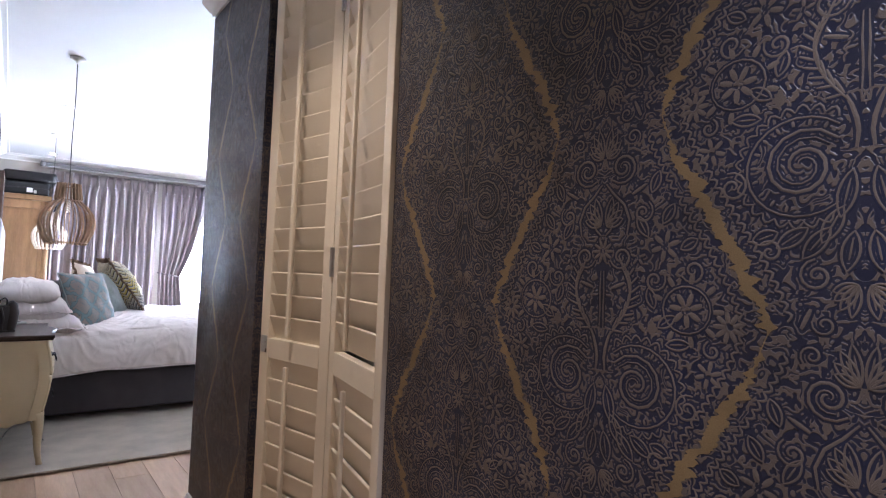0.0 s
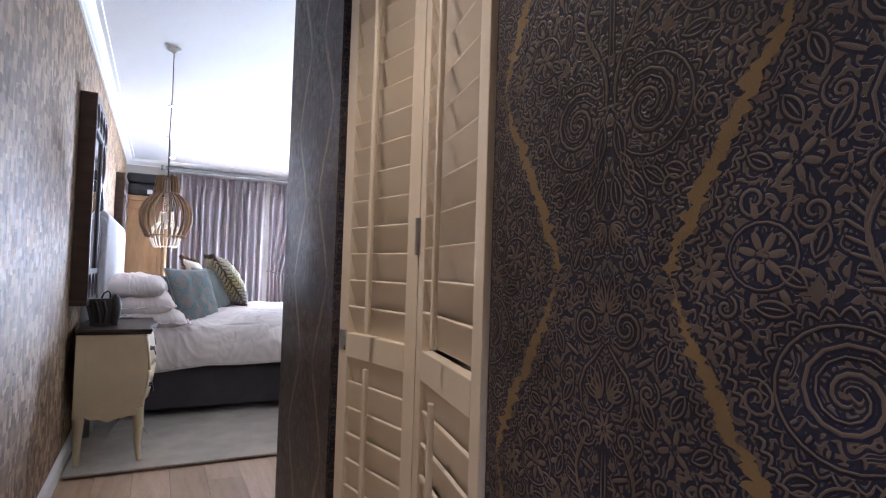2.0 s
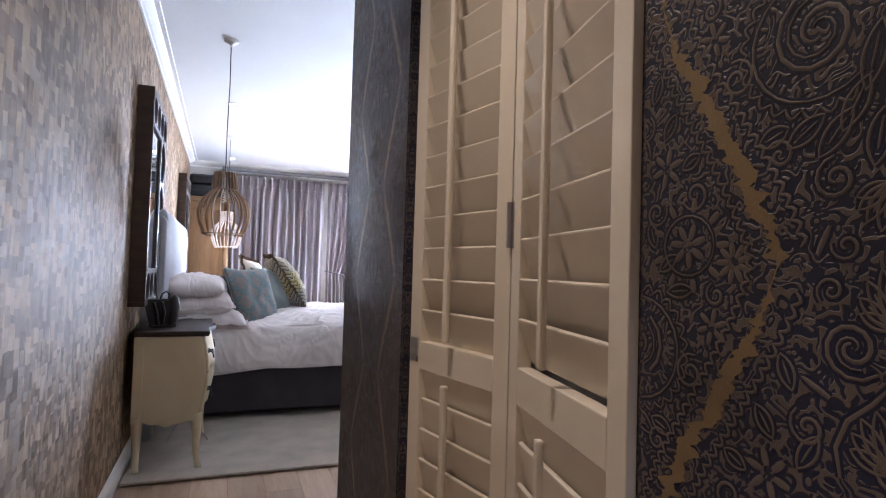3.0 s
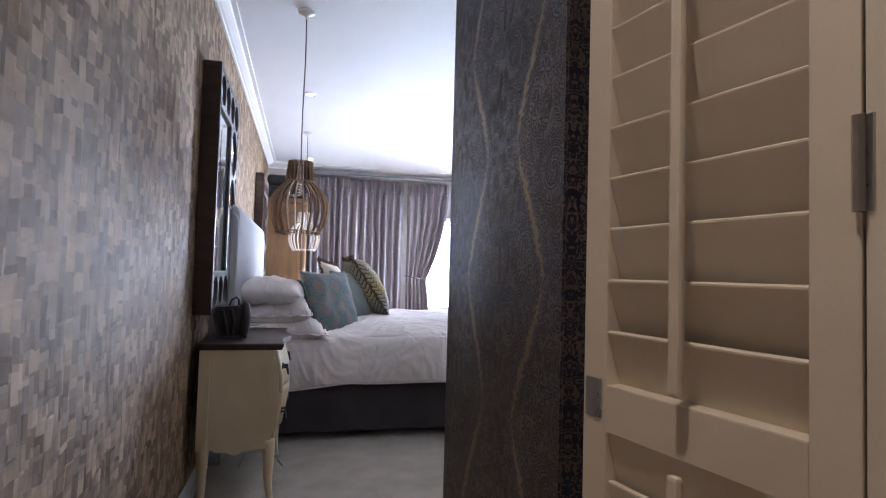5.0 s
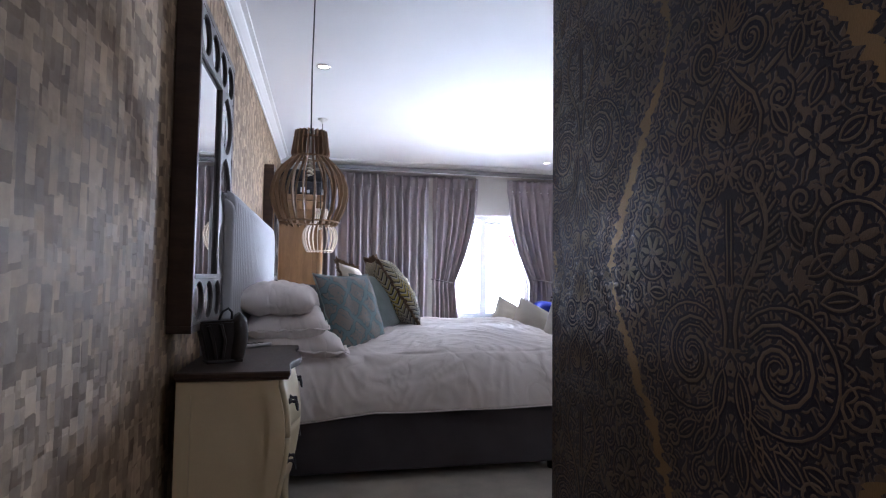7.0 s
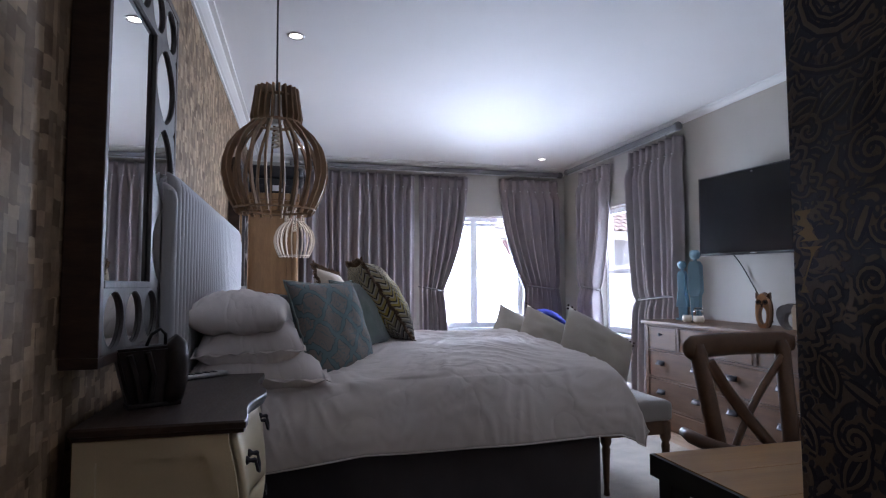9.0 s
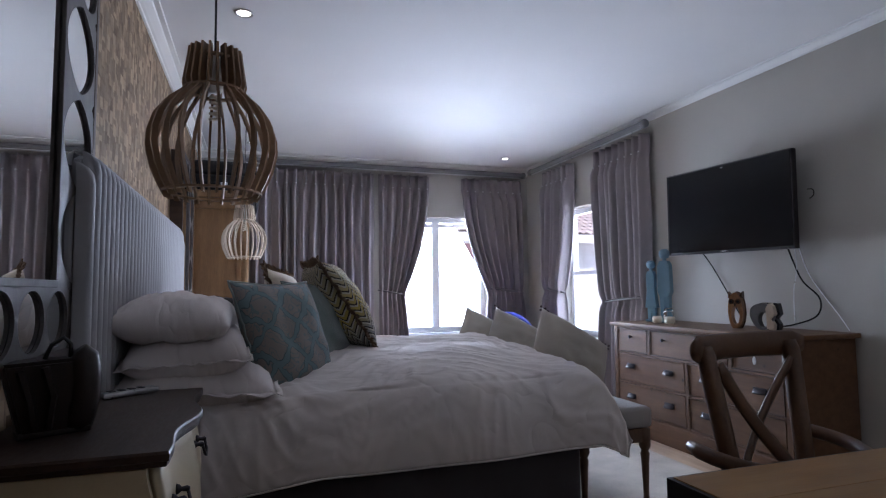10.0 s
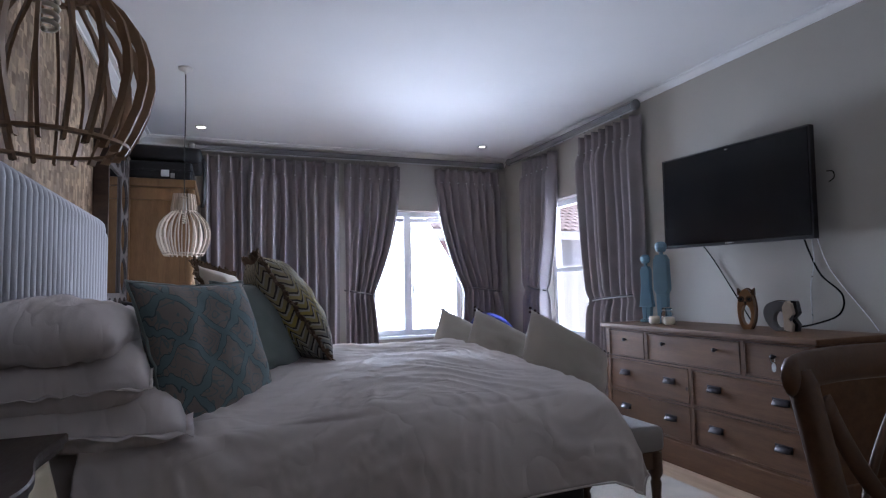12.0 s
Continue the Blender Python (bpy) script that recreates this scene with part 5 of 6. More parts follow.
def mirror(m):
    """Local x runs along the wall, local y out of it; the wide pierced band lies at small x."""
    ob = thing("wall_mirror", "tall dark wood mirror with pierced circle and ellipse fretwork", "mirror", m, "fretwork wall mirrors")
    w, h, d = 0.82, 1.275, 0.088
    band, foot, head = 0.33, 0.2, 0.2
    fr = bmesh.new()
    for bx in ((0, w, 0, d, 0, 0.028), (0, w, 0, d, h - 0.028, h), (0, 0.026, 0, d, 0.028, h - 0.028), (w - 0.026, w, 0, d, 0.028, h - 0.028)):
        box(bx[0], bx[1], bx[2], bx[3], bx[4], bx[5], bevel=0.003, bm=fr)
    part("frame", fr, M_DARKWOOD, ob, "deep dark walnut outer frame")
    part("mirror_glass", box(0.026, w - 0.026, 0.070, 0.076, 0.028, h - 0.028), M_MIRROR, ob, "silvered mirror glass")
    f0, f1 = 0.077, 0.086

    def pierced(x0, x1, z0, z1, pointed):
        """A plate with an elliptical or pointed hole."""
        bm = bmesh.new()
        cx, cz, rx, rz, n = (x0 + x1) / 2, (z0 + z1) / 2, (x1 - x0) / 2, (z1 - z0) / 2, 40
        loops = []
        for y in (f0, f1):
            outer, hole = [], []
            for k in range(n):
                a = 2 * math.pi * (k + 0.5) / n
                c, s = math.cos(a), math.sin(a)
                big = 1 / max(abs(c), abs(s))
                outer.append(bm.verts.new((cx + rx * c * big, y, cz + rz * s * big)))
                px = abs(c) ** 1.5 * math.copysign(1, c) if pointed else c
                hole.append(bm.verts.new((cx + (rx - 0.01) * px, y, cz + (rz - 0.009) * s)))
            loops.append((outer, hole))
        (o0, h0), (o1, h1) = loops
        for k in range(n):
            j = (k + 1) % n
            for a, b in ((o0, h0), (h1, o1), (h0, h1)):
                bm.faces.new((a[k], a[j], b[j], b[k]))
        return bm

    for z0, z1 in ((0.028, foot), (h - head, h - 0.028)):
        for k in range(4):
            x0, x1 = 0.026 + (w - 0.052) * k / 4, 0.026 + (w - 0.052) * (k + 1) / 4
            part("fret_ring", pierced(x0, x1, z0, z1, False), M_FRET, ob)
    for k in range(3):
        z0, z1 = foot + (h - foot - head) * k / 3, foot + (h - foot - head) * (k + 1) / 3
        part("fret_ellipse", pierced(0.026, band, z0, z1, True), M_FRET, ob)
    inner = bmesh.new()
    for bx in ((band, w - 0.026, foot, foot + 0.02), (band, w - 0.026, h - head - 0.02, h - head), (band, band + 0.02, foot + 0.02, h - head - 0.02)):
        box(bx[0], bx[1], f0, f1 + 0.004, bx[2], bx[3], bevel=0.003, bm=inner)
    part("inner_frame", inner, M_FRET, ob)
    return ob


first_mirror = mirror(pose(0.003, 4.60, 0.955, 0, 0, -90))
copy_thing(first_mirror, pose(0.003, 7.87, 0.935, 0, 0, -90))


def pendant(m, material, label):
    """Bulb-shaped lamp of bent plywood ribs on a cord; local origin at the ceiling."""
    ob = thing("pendant_lamp", label, "pendant lamp", m, "plywood pendant lamps")
    zt, zb = -0.885, -1.31
    part("ceiling_rose", lathe([(0.048, -0.001), (0.048, -0.012), (0.03, -0.022), (0.008, -0.03), (0.008, -0.045)], 20), M_TRIM, ob, "small white ceiling rose", True)
    part("cord", tube([(0, 0, -0.04), (0.003, 0, -0.3), (-0.002, 0.002, -0.6), (0, 0, -0.92)], 0.0032, 6), M_BLACK, ob, "thin dark cord")
    part("lamp_holder", lathe([(0.012, -0.9), (0.022, -0.92), (0.022, -0.99), (0.017, -1.005)], 14), M_TRIM, ob, smooth=True)
    bulb = bmesh.new()
    tube([(0.011 * math.cos(k * 0.75), 0.011 * math.sin(k * 0.75), -1.01 - 0.0019 * k) for k in range(40)], 0.005, 5, bulb)
    part("bulb", bulb, M_WAX, ob, "spiral energy saving bulb", True)
    prof = [(0.056, 0.0), (0.058, 0.02), (0.07, 0.1), (0.073, 0.117), (0.085, 0.13), (0.118, 0.16), (0.146, 0.2), (0.161, 0.25), (0.163, 0.29), (0.152, 0.34), (0.133, 0.385), (0.114, 0.42)]
    n = 22
    rib = bmesh.new()
    half = 0.003
    for (r0, h0), (r1, h1) in zip(prof, prof[1:]):
        th = 0.016 if h0 > 0.1 else 0.03
        th1 = 0.016 if h1 > 0.1 else 0.03
        vs = []
        for r, h, t in ((r0, h0, th), (r1, h1, th1)):
            for rr in (r - t / 2, r + t / 2):
                for s in (-half, half):
                    vs.append(rib.verts.new((rr, s, zt - h)))
        for a, b, c, d in ((0, 1, 5, 4), (2, 3, 7, 6), (0, 2, 6, 4), (1, 3, 7, 5)):
            rib.faces.new((vs[a], vs[b], vs[c], vs[d]))
    bmesh.ops.remove_doubles(rib, verts=rib.verts, dist=0.0001)
    me = mesh_of("rib", rib, material)
    for k in range(n):
        r = new("rib", me)
        r.parent = ob
        r.matrix_basis = pose(0, 0, 0, 0, 0, 360 * k / n)
    for rr, zz in ((0.073, zt - 0.117), (0.122, zt - 0.405), (0.058, zt - 0.03)):
        hoop = lathe([(rr - 0.008, zz - 0.003), (rr + 0.008, zz - 0.003), (rr + 0.008, zz + 0.003), (rr - 0.008, zz + 0.003), (rr - 0.008, zz - 0.003)], 36)
        bmesh.ops.delete(hoop, geom=[f for f in hoop.faces if len(f.verts) > 4], context="FACES_ONLY")
        part("hoop", hoop, material, ob)
    return ob


pendant(pose(0.49, 4.13, CEIL), M_PLY, "brown plywood rib pendant lamp on a dark cord")
pendant(pose(0.525, 7.15, CEIL), M_PLY_PALE, "pale plywood rib pendant lamp on a cord")

# ---------------------------------------------------------------- wardrobe in the corner
ward = thing("wardrobe", "honey coloured pine wardrobe with panelled doors", "wardrobe")
FX0, FX1, FY0, FY1, FZ = 0.02, 0.545, 7.92, 8.86, 2.06
part("body", box(FX0, FX1 - 0.03, FY0 + 0.02, FY1, 0.02, FZ - 0.07, 0.004), M_WARDROBE, ward)
part("crown", sweep([(-0.02, 0), (0.0, 0), (0.03, 0.04), (0.035, 0.07), (-0.02, 0.07)], (FX1 - 0.02, FY0 - 0.005, FZ - 0.07), (FX1 - 0.02, FY1, FZ - 0.07)), M_WARDROBE, ward)
part("top_board", box(FX0, FX1 + 0.015, FY0 - 0.015, FY1, FZ - 0.068, FZ, 0.008), M_WARDROBE, ward)
side = bmesh.new()
for bx in ((FX0, FX0 + 0.07, 0.02, FZ - 0.07), (FX1 - 0.1, FX1 - 0.03, 0.02, FZ - 0.07), (FX0 + 0.07, FX1 - 0.1, 0.02, 0.14), (FX0 + 0.07, FX1 - 0.1, FZ - 0.17, FZ - 0.07)):
    box(bx[0], bx[1], FY0, FY0 + 0.019, bx[2], bx[3], 0.003, side)
part("side_frame", side, M_WARDROBE, ward)
part("corner_post", tube([(FX1 - 0.025, FY0 + 0.02, 0.05), (FX1 - 0.025, FY0 + 0.02, FZ - 0.08)], 0.036, 14), M_WARDROBE, ward, "rounded corner post", True)
for y0, y1 in ((FY0 + 0.06, FY0 + 0.46), (FY0 + 0.47, FY1 - 0.03)):
    dr = part("door", box(FX1 - 0.03, FX1 - 0.008, y0, y1, 0.06, FZ - 0.1, 0.004), M_WARDROBE, ward)
    part("panel", box(FX1 - 0.0075, FX1 - 0.001, y0 + 0.08, y1 - 0.08, 0.18, FZ - 0.22, 0.003), M_WARDROBE, dr)
    part("knob", lathe([(0.008, 0), (0.007, 0.012), (0.015, 0.02), (0.012, 0.03), (0.004, 0.033)], 12, at=(FX1 - 0.008, y1 - 0.03 if y0 < FY0 + 0.1 else y0 + 0.03, 1.05), axis=Matrix.Rotation(radians(90), 3, "Y")), M_IRON, dr, smooth=True)

case = thing("suitcase", "black fabric suitcase lying on the wardrobe", "suitcase")
part("shell", box(0.05, 0.53, 7.98, 8.68, FZ + 0.002, FZ + 0.16, 0.03, seg=3), M_CASE, case)
part("zip_band", box(0.046, 0.534, 7.976, 8.684, FZ + 0.075, FZ + 0.09, 0.002), M_IRON, case)
part("tag", box(0.30, 0.36, 7.968, 7.975, FZ + 0.03, FZ + 0.085, 0.002), M_PVC, case, "white luggage label")
part("tag", box(0.37, 0.4, 7.968, 7.975, FZ + 0.02, FZ + 0.06, 0.002), M_STEEL, case)
bagb = thing("travel_bag", "soft black travel bag on top of the suitcase", "bag")
bm = box(0.06, 0.60, 8.0, 8.62, FZ + 0.163, FZ + 0.29, 0.05, seg=4)
for v in bm.verts:
    v.co.z += 0.03 * noise.noise((v.co.x * 6, v.co.y * 5, 1.0)) if v.co.z > FZ + 0.2 else 0
part("body", bm, M_CASE, bagb, smooth=True)
part("strap", tube([(0.58, 8.1, FZ + 0.27), (0.615, 8.12, FZ + 0.2), (0.62, 8.14, FZ + 0.05), (0.615, 8.16, FZ - 0.12), (0.6, 8.2, FZ - 0.18)], 0.016, 6, flat=0.4), M_CASE, bagb, smooth=True)

# ---------------------------------------------------------------- chest of drawers and what stands on it
chest = thing("chest_of_drawers", "waxed pine chest of drawers with cup pulls", "chest of drawers")
DX0, DX1, DY0, DY1, DZ = 3.44, 3.97, 4.87, 6.5, 0.86
part("carcass", box(DX0 + 0.022, DX1, DY0 + 0.01, DY1 - 0.01, 0.02, DZ - 0.03, 0.004), M_PINE, chest)
part("top", box(DX0 - 0.025, DX1 + 0.01, DY0 - 0.02, DY1 + 0.02, DZ - 0.03, DZ, 0.008), M_PINE, chest)
part("plinth", box(DX0 - 0.004, DX1, DY0 - 0.004, DY1 + 0.004, 0.0, 0.15, 0.006), M_PINE, chest)
ff = bmesh.new()
rows = ((0.165, 0.385), (0.4, 0.615), (0.63, 0.815))
for z0, z1 in ((0.15, 0.165), (0.385, 0.4), (0.615, 0.63), (0.815, 0.83)):
    box(DX0, DX0 + 0.021, DY0 + 0.01, DY1 - 0.01, z0, z1, 0.001, ff)
cells = []
mid = (DY0 + DY1) / 2
for z0, z1 in rows[:2]:
    cells += [(DY0 + 0.045, mid - 0.012, z0, z1, "cup"), (mid + 0.012, DY1 - 0.045, z0, z1, "cup")]
z0, z1 = rows[2]
q = (DY1 - DY0 - 0.09) / 4
cells += [(DY0 + 0.045, DY0 + 0.045 + q - 0.012, z0, z1, "knob"), (DY0 + 0.045 + q + 0.012, DY1 - 0.045 - q - 0.012, z0, z1, "knobs"), (DY1 - 0.045 - q + 0.012, DY1 - 0.045, z0, z1, "knob")]
for z0, z1 in rows:
    for y0, y1 in ((DY0 + 0.01, DY0 + 0.045), (DY1 - 0.045, DY1 - 0.01)):
        box(DX0, DX0 + 0.021, y0, y1, z0, z1, 0.001, ff)
for z0, z1 in rows[:2]:
    box(DX0, DX0 + 0.021, mid - 0.012, mid + 0.012, z0, z1, 0.001, ff)
z0, z1 = rows[2]
for y in (DY0 + 0.045 + q, DY1 - 0.045 - q):
    box(DX0, DX0 + 0.021, y - 0.012, y + 0.012, z0, z1, 0.001, ff)
part("face_frame", ff, M_PINE, chest)


def cup_pull(y, z):
    bm = bmesh.new()
    n, k2 = 12, 6
    rows_ = []
    for j in range(k2 + 1):
        b = math.pi / 2 * j / k2
        rows_.append([bm.verts.new((DX0 + 0.002 - 0.028 * math.sin(b) * abs(math.sin(math.pi * i / n)) ** 0.5, y + 0.046 * math.cos(math.pi * i / n), z + 0.02 * math.cos(b) * abs(math.sin(math.pi * i / n)) ** 0.5 - 0.012 * math.sin(b))) for i in range(n + 1)])
    for a, b in zip(rows_, rows_[1:]):
        for i in range(n):
            bm.faces.new((a[i], a[i + 1], b[i + 1], b[i]))
    box(DX0 - 0.0005, DX0 + 0.003, y - 0.05, y + 0.05, z + 0.004, z + 0.024, 0.001, bm)
    return bm


def knob(y, z):
    return lathe([(0.006, 0), (0.006, 0.012), (0.013, 0.02), (0.012, 0.027), (0.004, 0.031)], 14, at=(DX0 + 0.003, y, z), axis=Matrix.Rotation(radians(-90), 3, "Y"))


for y0, y1, z0, z1, pull in cells:
    dr = part("drawer", box(DX0 + 0.004, DX0 + 0.03, y0 + 0.003, y1 - 0.003, z0 + 0.003, z1 - 0.003, 0.002), M_PINE, chest)
    bead = bmesh.new()
    for bx in ((y0 + 0.003, y1 - 0.003, z0 + 0.003, z0 + 0.011), (y0 + 0.003, y1 - 0.003, z1 - 0.011, z1 - 0.003), (y0 + 0.003, y0 + 0.011, z0 + 0.011, z1 - 0.011), (y1 - 0.011, y1 - 0.003, z0 + 0.011, z1 - 0.011)):
        box(DX0 - 0.002, DX0 + 0.0035, *bx, 0.002, bead)
    part("bead", bead, M_PINE, dr)
    zc, w = (z0 + z1) / 2, y1 - y0
    if pull == "cup":
        for y in (y0 + w * 0.22, y1 - w * 0.22):
            p = part("cup_pull", cup_pull(y, zc + 0.01), M_IRON, dr, "dark iron cup pull", True)
            p.modifiers.new("thickness", "SOLIDIFY").thickness = 0.002
    else:
        for y in ((y0 + y1) / 2,) if pull == "knob" else (y0 + w * 0.22, y1 - w * 0.22):
            part("knob", knob(y, zc + 0.03), M_IRON, dr, "small dark knob", True)
tagk = thing("key_tag", "white key tag hanging from a drawer knob", "tag")
kz = 0.63 + 0.185 / 2
ky = DY0 + 0.045 + q / 2 - 0.006
part("ring", tube([(DX0 - 0.015, ky + 0.012 * math.cos(a * math.pi / 6), kz + 0.012 + 0.012 * math.sin(a * math.pi / 6)) for a in range(13)], 0.0015, 5), M_STEEL, tagk)
part("charm", prism([(ky + 0.012 * math.cos(a), kz - 0.025 + 0.024 * math.sin(a)) for a in [2 * math.pi * k / 12 for k in range(12)]], 0.004, m=Matrix(((0, 1, 0, DX0 - 0.012), (1, 0, 0, 0), (0, 0, 1, 0), (0, 0, 0, 1)))), M_PVC, tagk)


def figure(x, y, h, skirt, label, turn):
    """A plain stylised standing figurine in one mesh."""
    bm = bmesh.new()
    s = h / 0.58
    lathe([(0.004, 0.50 * s), (0.028 * s, 0.508 * s), (0.038 * s, 0.535 * s), (0.036 * s, 0.56 * s), (0.022 * s, 0.577 * s), (0.004, 0.58 * s)], 16, bm)
    lathe([(0.014 * s, 0.47 * s), (0.014 * s, 0.505 * s)], 10, bm)
    if skirt:
        out = [(-0.056, 0.13), (-0.034, 0.3), (-0.038, 0.44), (-0.024, 0.478), (0.024, 0.478), (0.038, 0.44), (0.034, 0.3), (0.056, 0.13)]
    else:
        out = [(-0.032, 0.2), (-0.05, 0.24), (-0.046, 0.45), (-0.028, 0.485), (0.028, 0.485), (0.046, 0.45), (0.05, 0.24), (0.032, 0.2)]
    prism([(a * s, b * s) for a, b in out], 0.05 * s, bm, pose(0, -0.025 * s, 0))
    for k in (-1, 1):
        top = 0.15 if skirt else 0.24
        prism([(k * 0.0175 * s - 0.015 * s, 0.0), (k * 0.0175 * s + 0.015 * s, 0.0), (k * 0.0175 * s + 0.021 * s, top * s), (k * 0.0175 * s - 0.021 * s, top * s)], 0.04 * s, bm, pose(0, -0.02 * s, 0.02))
        box(k * 0.018 * s - 0.02 * s, k * 0.018 * s + 0.02 * s, -0.055 * s, 0.02 * s, 0.0, 0.024 * s, 0.006, bm)
    ob = solid("figurine", bm, M_POWDER, label, "figurine", group="pair of blue figurines")
    ob.matrix_basis = pose(x, y, DZ + 0.001, 0, 0, turn) @ Matrix.Diagonal((1.08, 1.15, 1.0, 1.0))
    mod = ob.modifiers.new("round", "BEVEL")
    mod.width, mod.segments, mod.limit_method = 0.008 * s, 3, "ANGLE"
    return ob


figure(3.72, 6.355, 0.50, True, "powder blue wooden figurine in a skirt", -68)
figure(3.72, 6.19, 0.585, False, "taller powder blue wooden figurine standing", -68)

jar = thing("candle_jar", "clear glass jar with a metal clip lid", "jar", pose(3.64, 6.07, DZ + 0.001))
part("jar_body", lathe([(0.034, 0.0), (0.038, 0.008), (0.038, 0.075), (0.03, 0.088), (0.03, 0.095)], 20), M_GLASS, jar, smooth=True)
part("lid", lathe([(0.033, 0.096), (0.034, 0.108), (0.02, 0.118), (0.004, 0.12)], 20), M_GLASS, jar, smooth=True)
part("wire_clip", tube([(0.034 * math.cos(2 * math.pi * k / 16), 0.034 * math.sin(2 * math.pi * k / 16), 0.094) for k in range(17)], 0.002, 5), M_STEEL, jar)
part("candle", lathe([(0.03, 0.01), (0.03, 0.05), (0.01, 0.052)], 16), M_WAX, jar)
for x, y in ((3.60, 6.15), (3.60, 6.01)):
    cup = thing("candle_cup", "small ivory ceramic candle cup", "candle holder", pose(x, y, DZ + 0.001), "ivory candle cups")
    part("cup", lathe([(0.026, 0.0), (0.036, 0.012), (0.038, 0.035), (0.032, 0.055), (0.027, 0.055), (0.03, 0.03)], 18), M_WAX, cup, smooth=True)
    part("wick", lathe([(0.0015, 0.03), (0.0015, 0.05)], 6), M_BLACK, cup)


def hollow_animal(label, m, owl):
    """A bookend-like animal: a thick plate with an arched hollow, dark bark edge and pale faces."""
    ob = thing("wooden_ornament", label, "ornament", m, "hollowed wooden animals")
    n = 40

    def outer(a):
        c, s = math.cos(a), math.sin(a)
        r = 1.0 + (0.10 * math.cos(2 * a + math.pi) if owl else 0.06 * math.sin(3 * a))
        return (0.05 * r * c, 0.115 + 0.112 * r * s) if owl else (0.088 * r * c, 0.105 + 0.1 * r * s)

    hole = (lambda a: (0.026 * math.cos(a), 0.085 + 0.06 * math.sin(a))) if owl else (lambda a: (0.04 * math.cos(a) + 0.01, 0.075 + 0.06 * math.sin(a)))
    bm = bmesh.new()
    th = 0.035
    rings = {}
    for key, f, y in (("of", outer, -th), ("ob", outer, th), ("hf", hole, -th), ("hb", hole, th)):
        rings[key] = [bm.verts.new((f(2 * math.pi * k / n)[0], y, max(0.0, f(2 * math.pi * k / n)[1]))) for k in range(n)]
    for k in range(n):
        j = (k + 1) % n
        for a, b in (("of", "hf"), ("hb", "ob"), ("ob", "of"), ("hf", "hb")):
            bm.faces.new((rings[a][k], rings[a][j], rings[b][j], rings[b][k]))
    part("body", bm, M_OWL if owl else M_GREYPOLE, ob)
    edge = [(outer(2 * math.pi * k / n)[0], 0, max(0.004, outer(2 * math.pi * k / n)[1])) for k in range(n + 1)]
    part("bark_edge", tube([(x, th - 0.006, z) for x, _, z in edge], 0.007, 6), M_DARKWOOD if not owl else M_OAK, ob, "dark bark edge")
    if owl:
        for s in (-1, 1):
            part("eye", lathe([(0.018, -0.004), (0.018, 0.004)], 16, at=(s * 0.021, -th - 0.002, 0.178), axis=Matrix.Rotation(radians(90), 3, "X")), M_OAK, ob)
            part("pupil", lathe([(0.009, -0.003), (0.009, 0.003)], 12, at=(s * 0.021, -th - 0.008, 0.178), axis=Matrix.Rotation(radians(90), 3, "X")), M_BLACK, ob)
            part("ear", prism([(s * 0.02, 0.21), (s * 0.045, 0.245), (s * 0.046, 0.2)], 0.04, m=pose(0, -0.02, 0)), M_OAK, ob)
        part("beak", prism([(-0.008, 0.165), (0.008, 0.165), (0, 0.145)], 0.008, m=pose(0, -th - 0.008, 0)), M_DARKWOOD, ob)
    else:
        part("face_plate", prism([(0.03, 0.01), (0.075, 0.0), (0.082, 0.04), (0.058, 0.08), (0.088, 0.12), (0.075, 0.185), (0.045, 0.2), (0.024, 0.16), (0.03, 0.08)], 0.075, m=pose(0.01, -0.05, 0)), M_PLY_PALE, ob, "pale wooden face")
        part("back_edge", prism([(0.06, 0.0), (0.09, 0.0), (0.098, 0.045), (0.074, 0.085), (0.104, 0.12), (0.09, 0.2), (0.06, 0.205)], 0.06, m=pose(0.012, 0.0, 0)), M_BLACK, ob)
    return ob


hollow_animal("pale wooden owl with a hollow body", pose(3.70, 5.475, DZ + 0.001, 0, 0, -62), True)
hollow_animal("dark and pale wooden penguin with a hollow body", pose(3.72, 5.28, DZ + 0.001, 0, 0, -72) @ Matrix.Scale(0.84, 4), False)

# ---------------------------------------------------------------- television
tv = thing("television", "large flat black television on a wall bracket, switched off", "television", pose(3.84, 5.69, 1.71, 0.9, 0, 0) @ pose(0, 0, 0, 0, 0, 2.5))
part("cabinet", box(0.0, 0.035, -0.545, 0.545, -0.32, 0.32, 0.006), M_BLACK, tv)
part("screen", box(-0.004, 0.0, -0.535, 0.535, -0.305, 0.312, 0.001), M_SCREEN, tv, "glossy black screen")
bz = bmesh.new()
for b in ((-0.006, 0.036, -0.548, -0.545, -0.32, 0.32), (-0.006, 0.036, 0.545, 0.548, -0.32, 0.32), (-0.006, 0.036, -0.548, 0.548, -0.324, -0.32), (-0.006, 0.036, -0.548, 0.548, 0.32, 0.323)):
    box(*b, bm=bz)
part("bezel", bz, M_IRON, tv)
part("back_bulge", box(0.035, 0.075, -0.35, 0.35, -0.25, 0.12, 0.012), M_BLACK, tv)
part("bracket", box(0.075, 0.155, -0.12, 0.12, -0.1, 0.1, 0.004), M_IRON, tv)
part("badge", box(-0.0065, -0.004, -0.03, 0.03, -0.316, -0.309, 0.0), M_STEEL, tv)
part("sensor", box(-0.0065, -0.003, -0.01, 0.01, 0.296, 0.302), M_STEEL, tv)


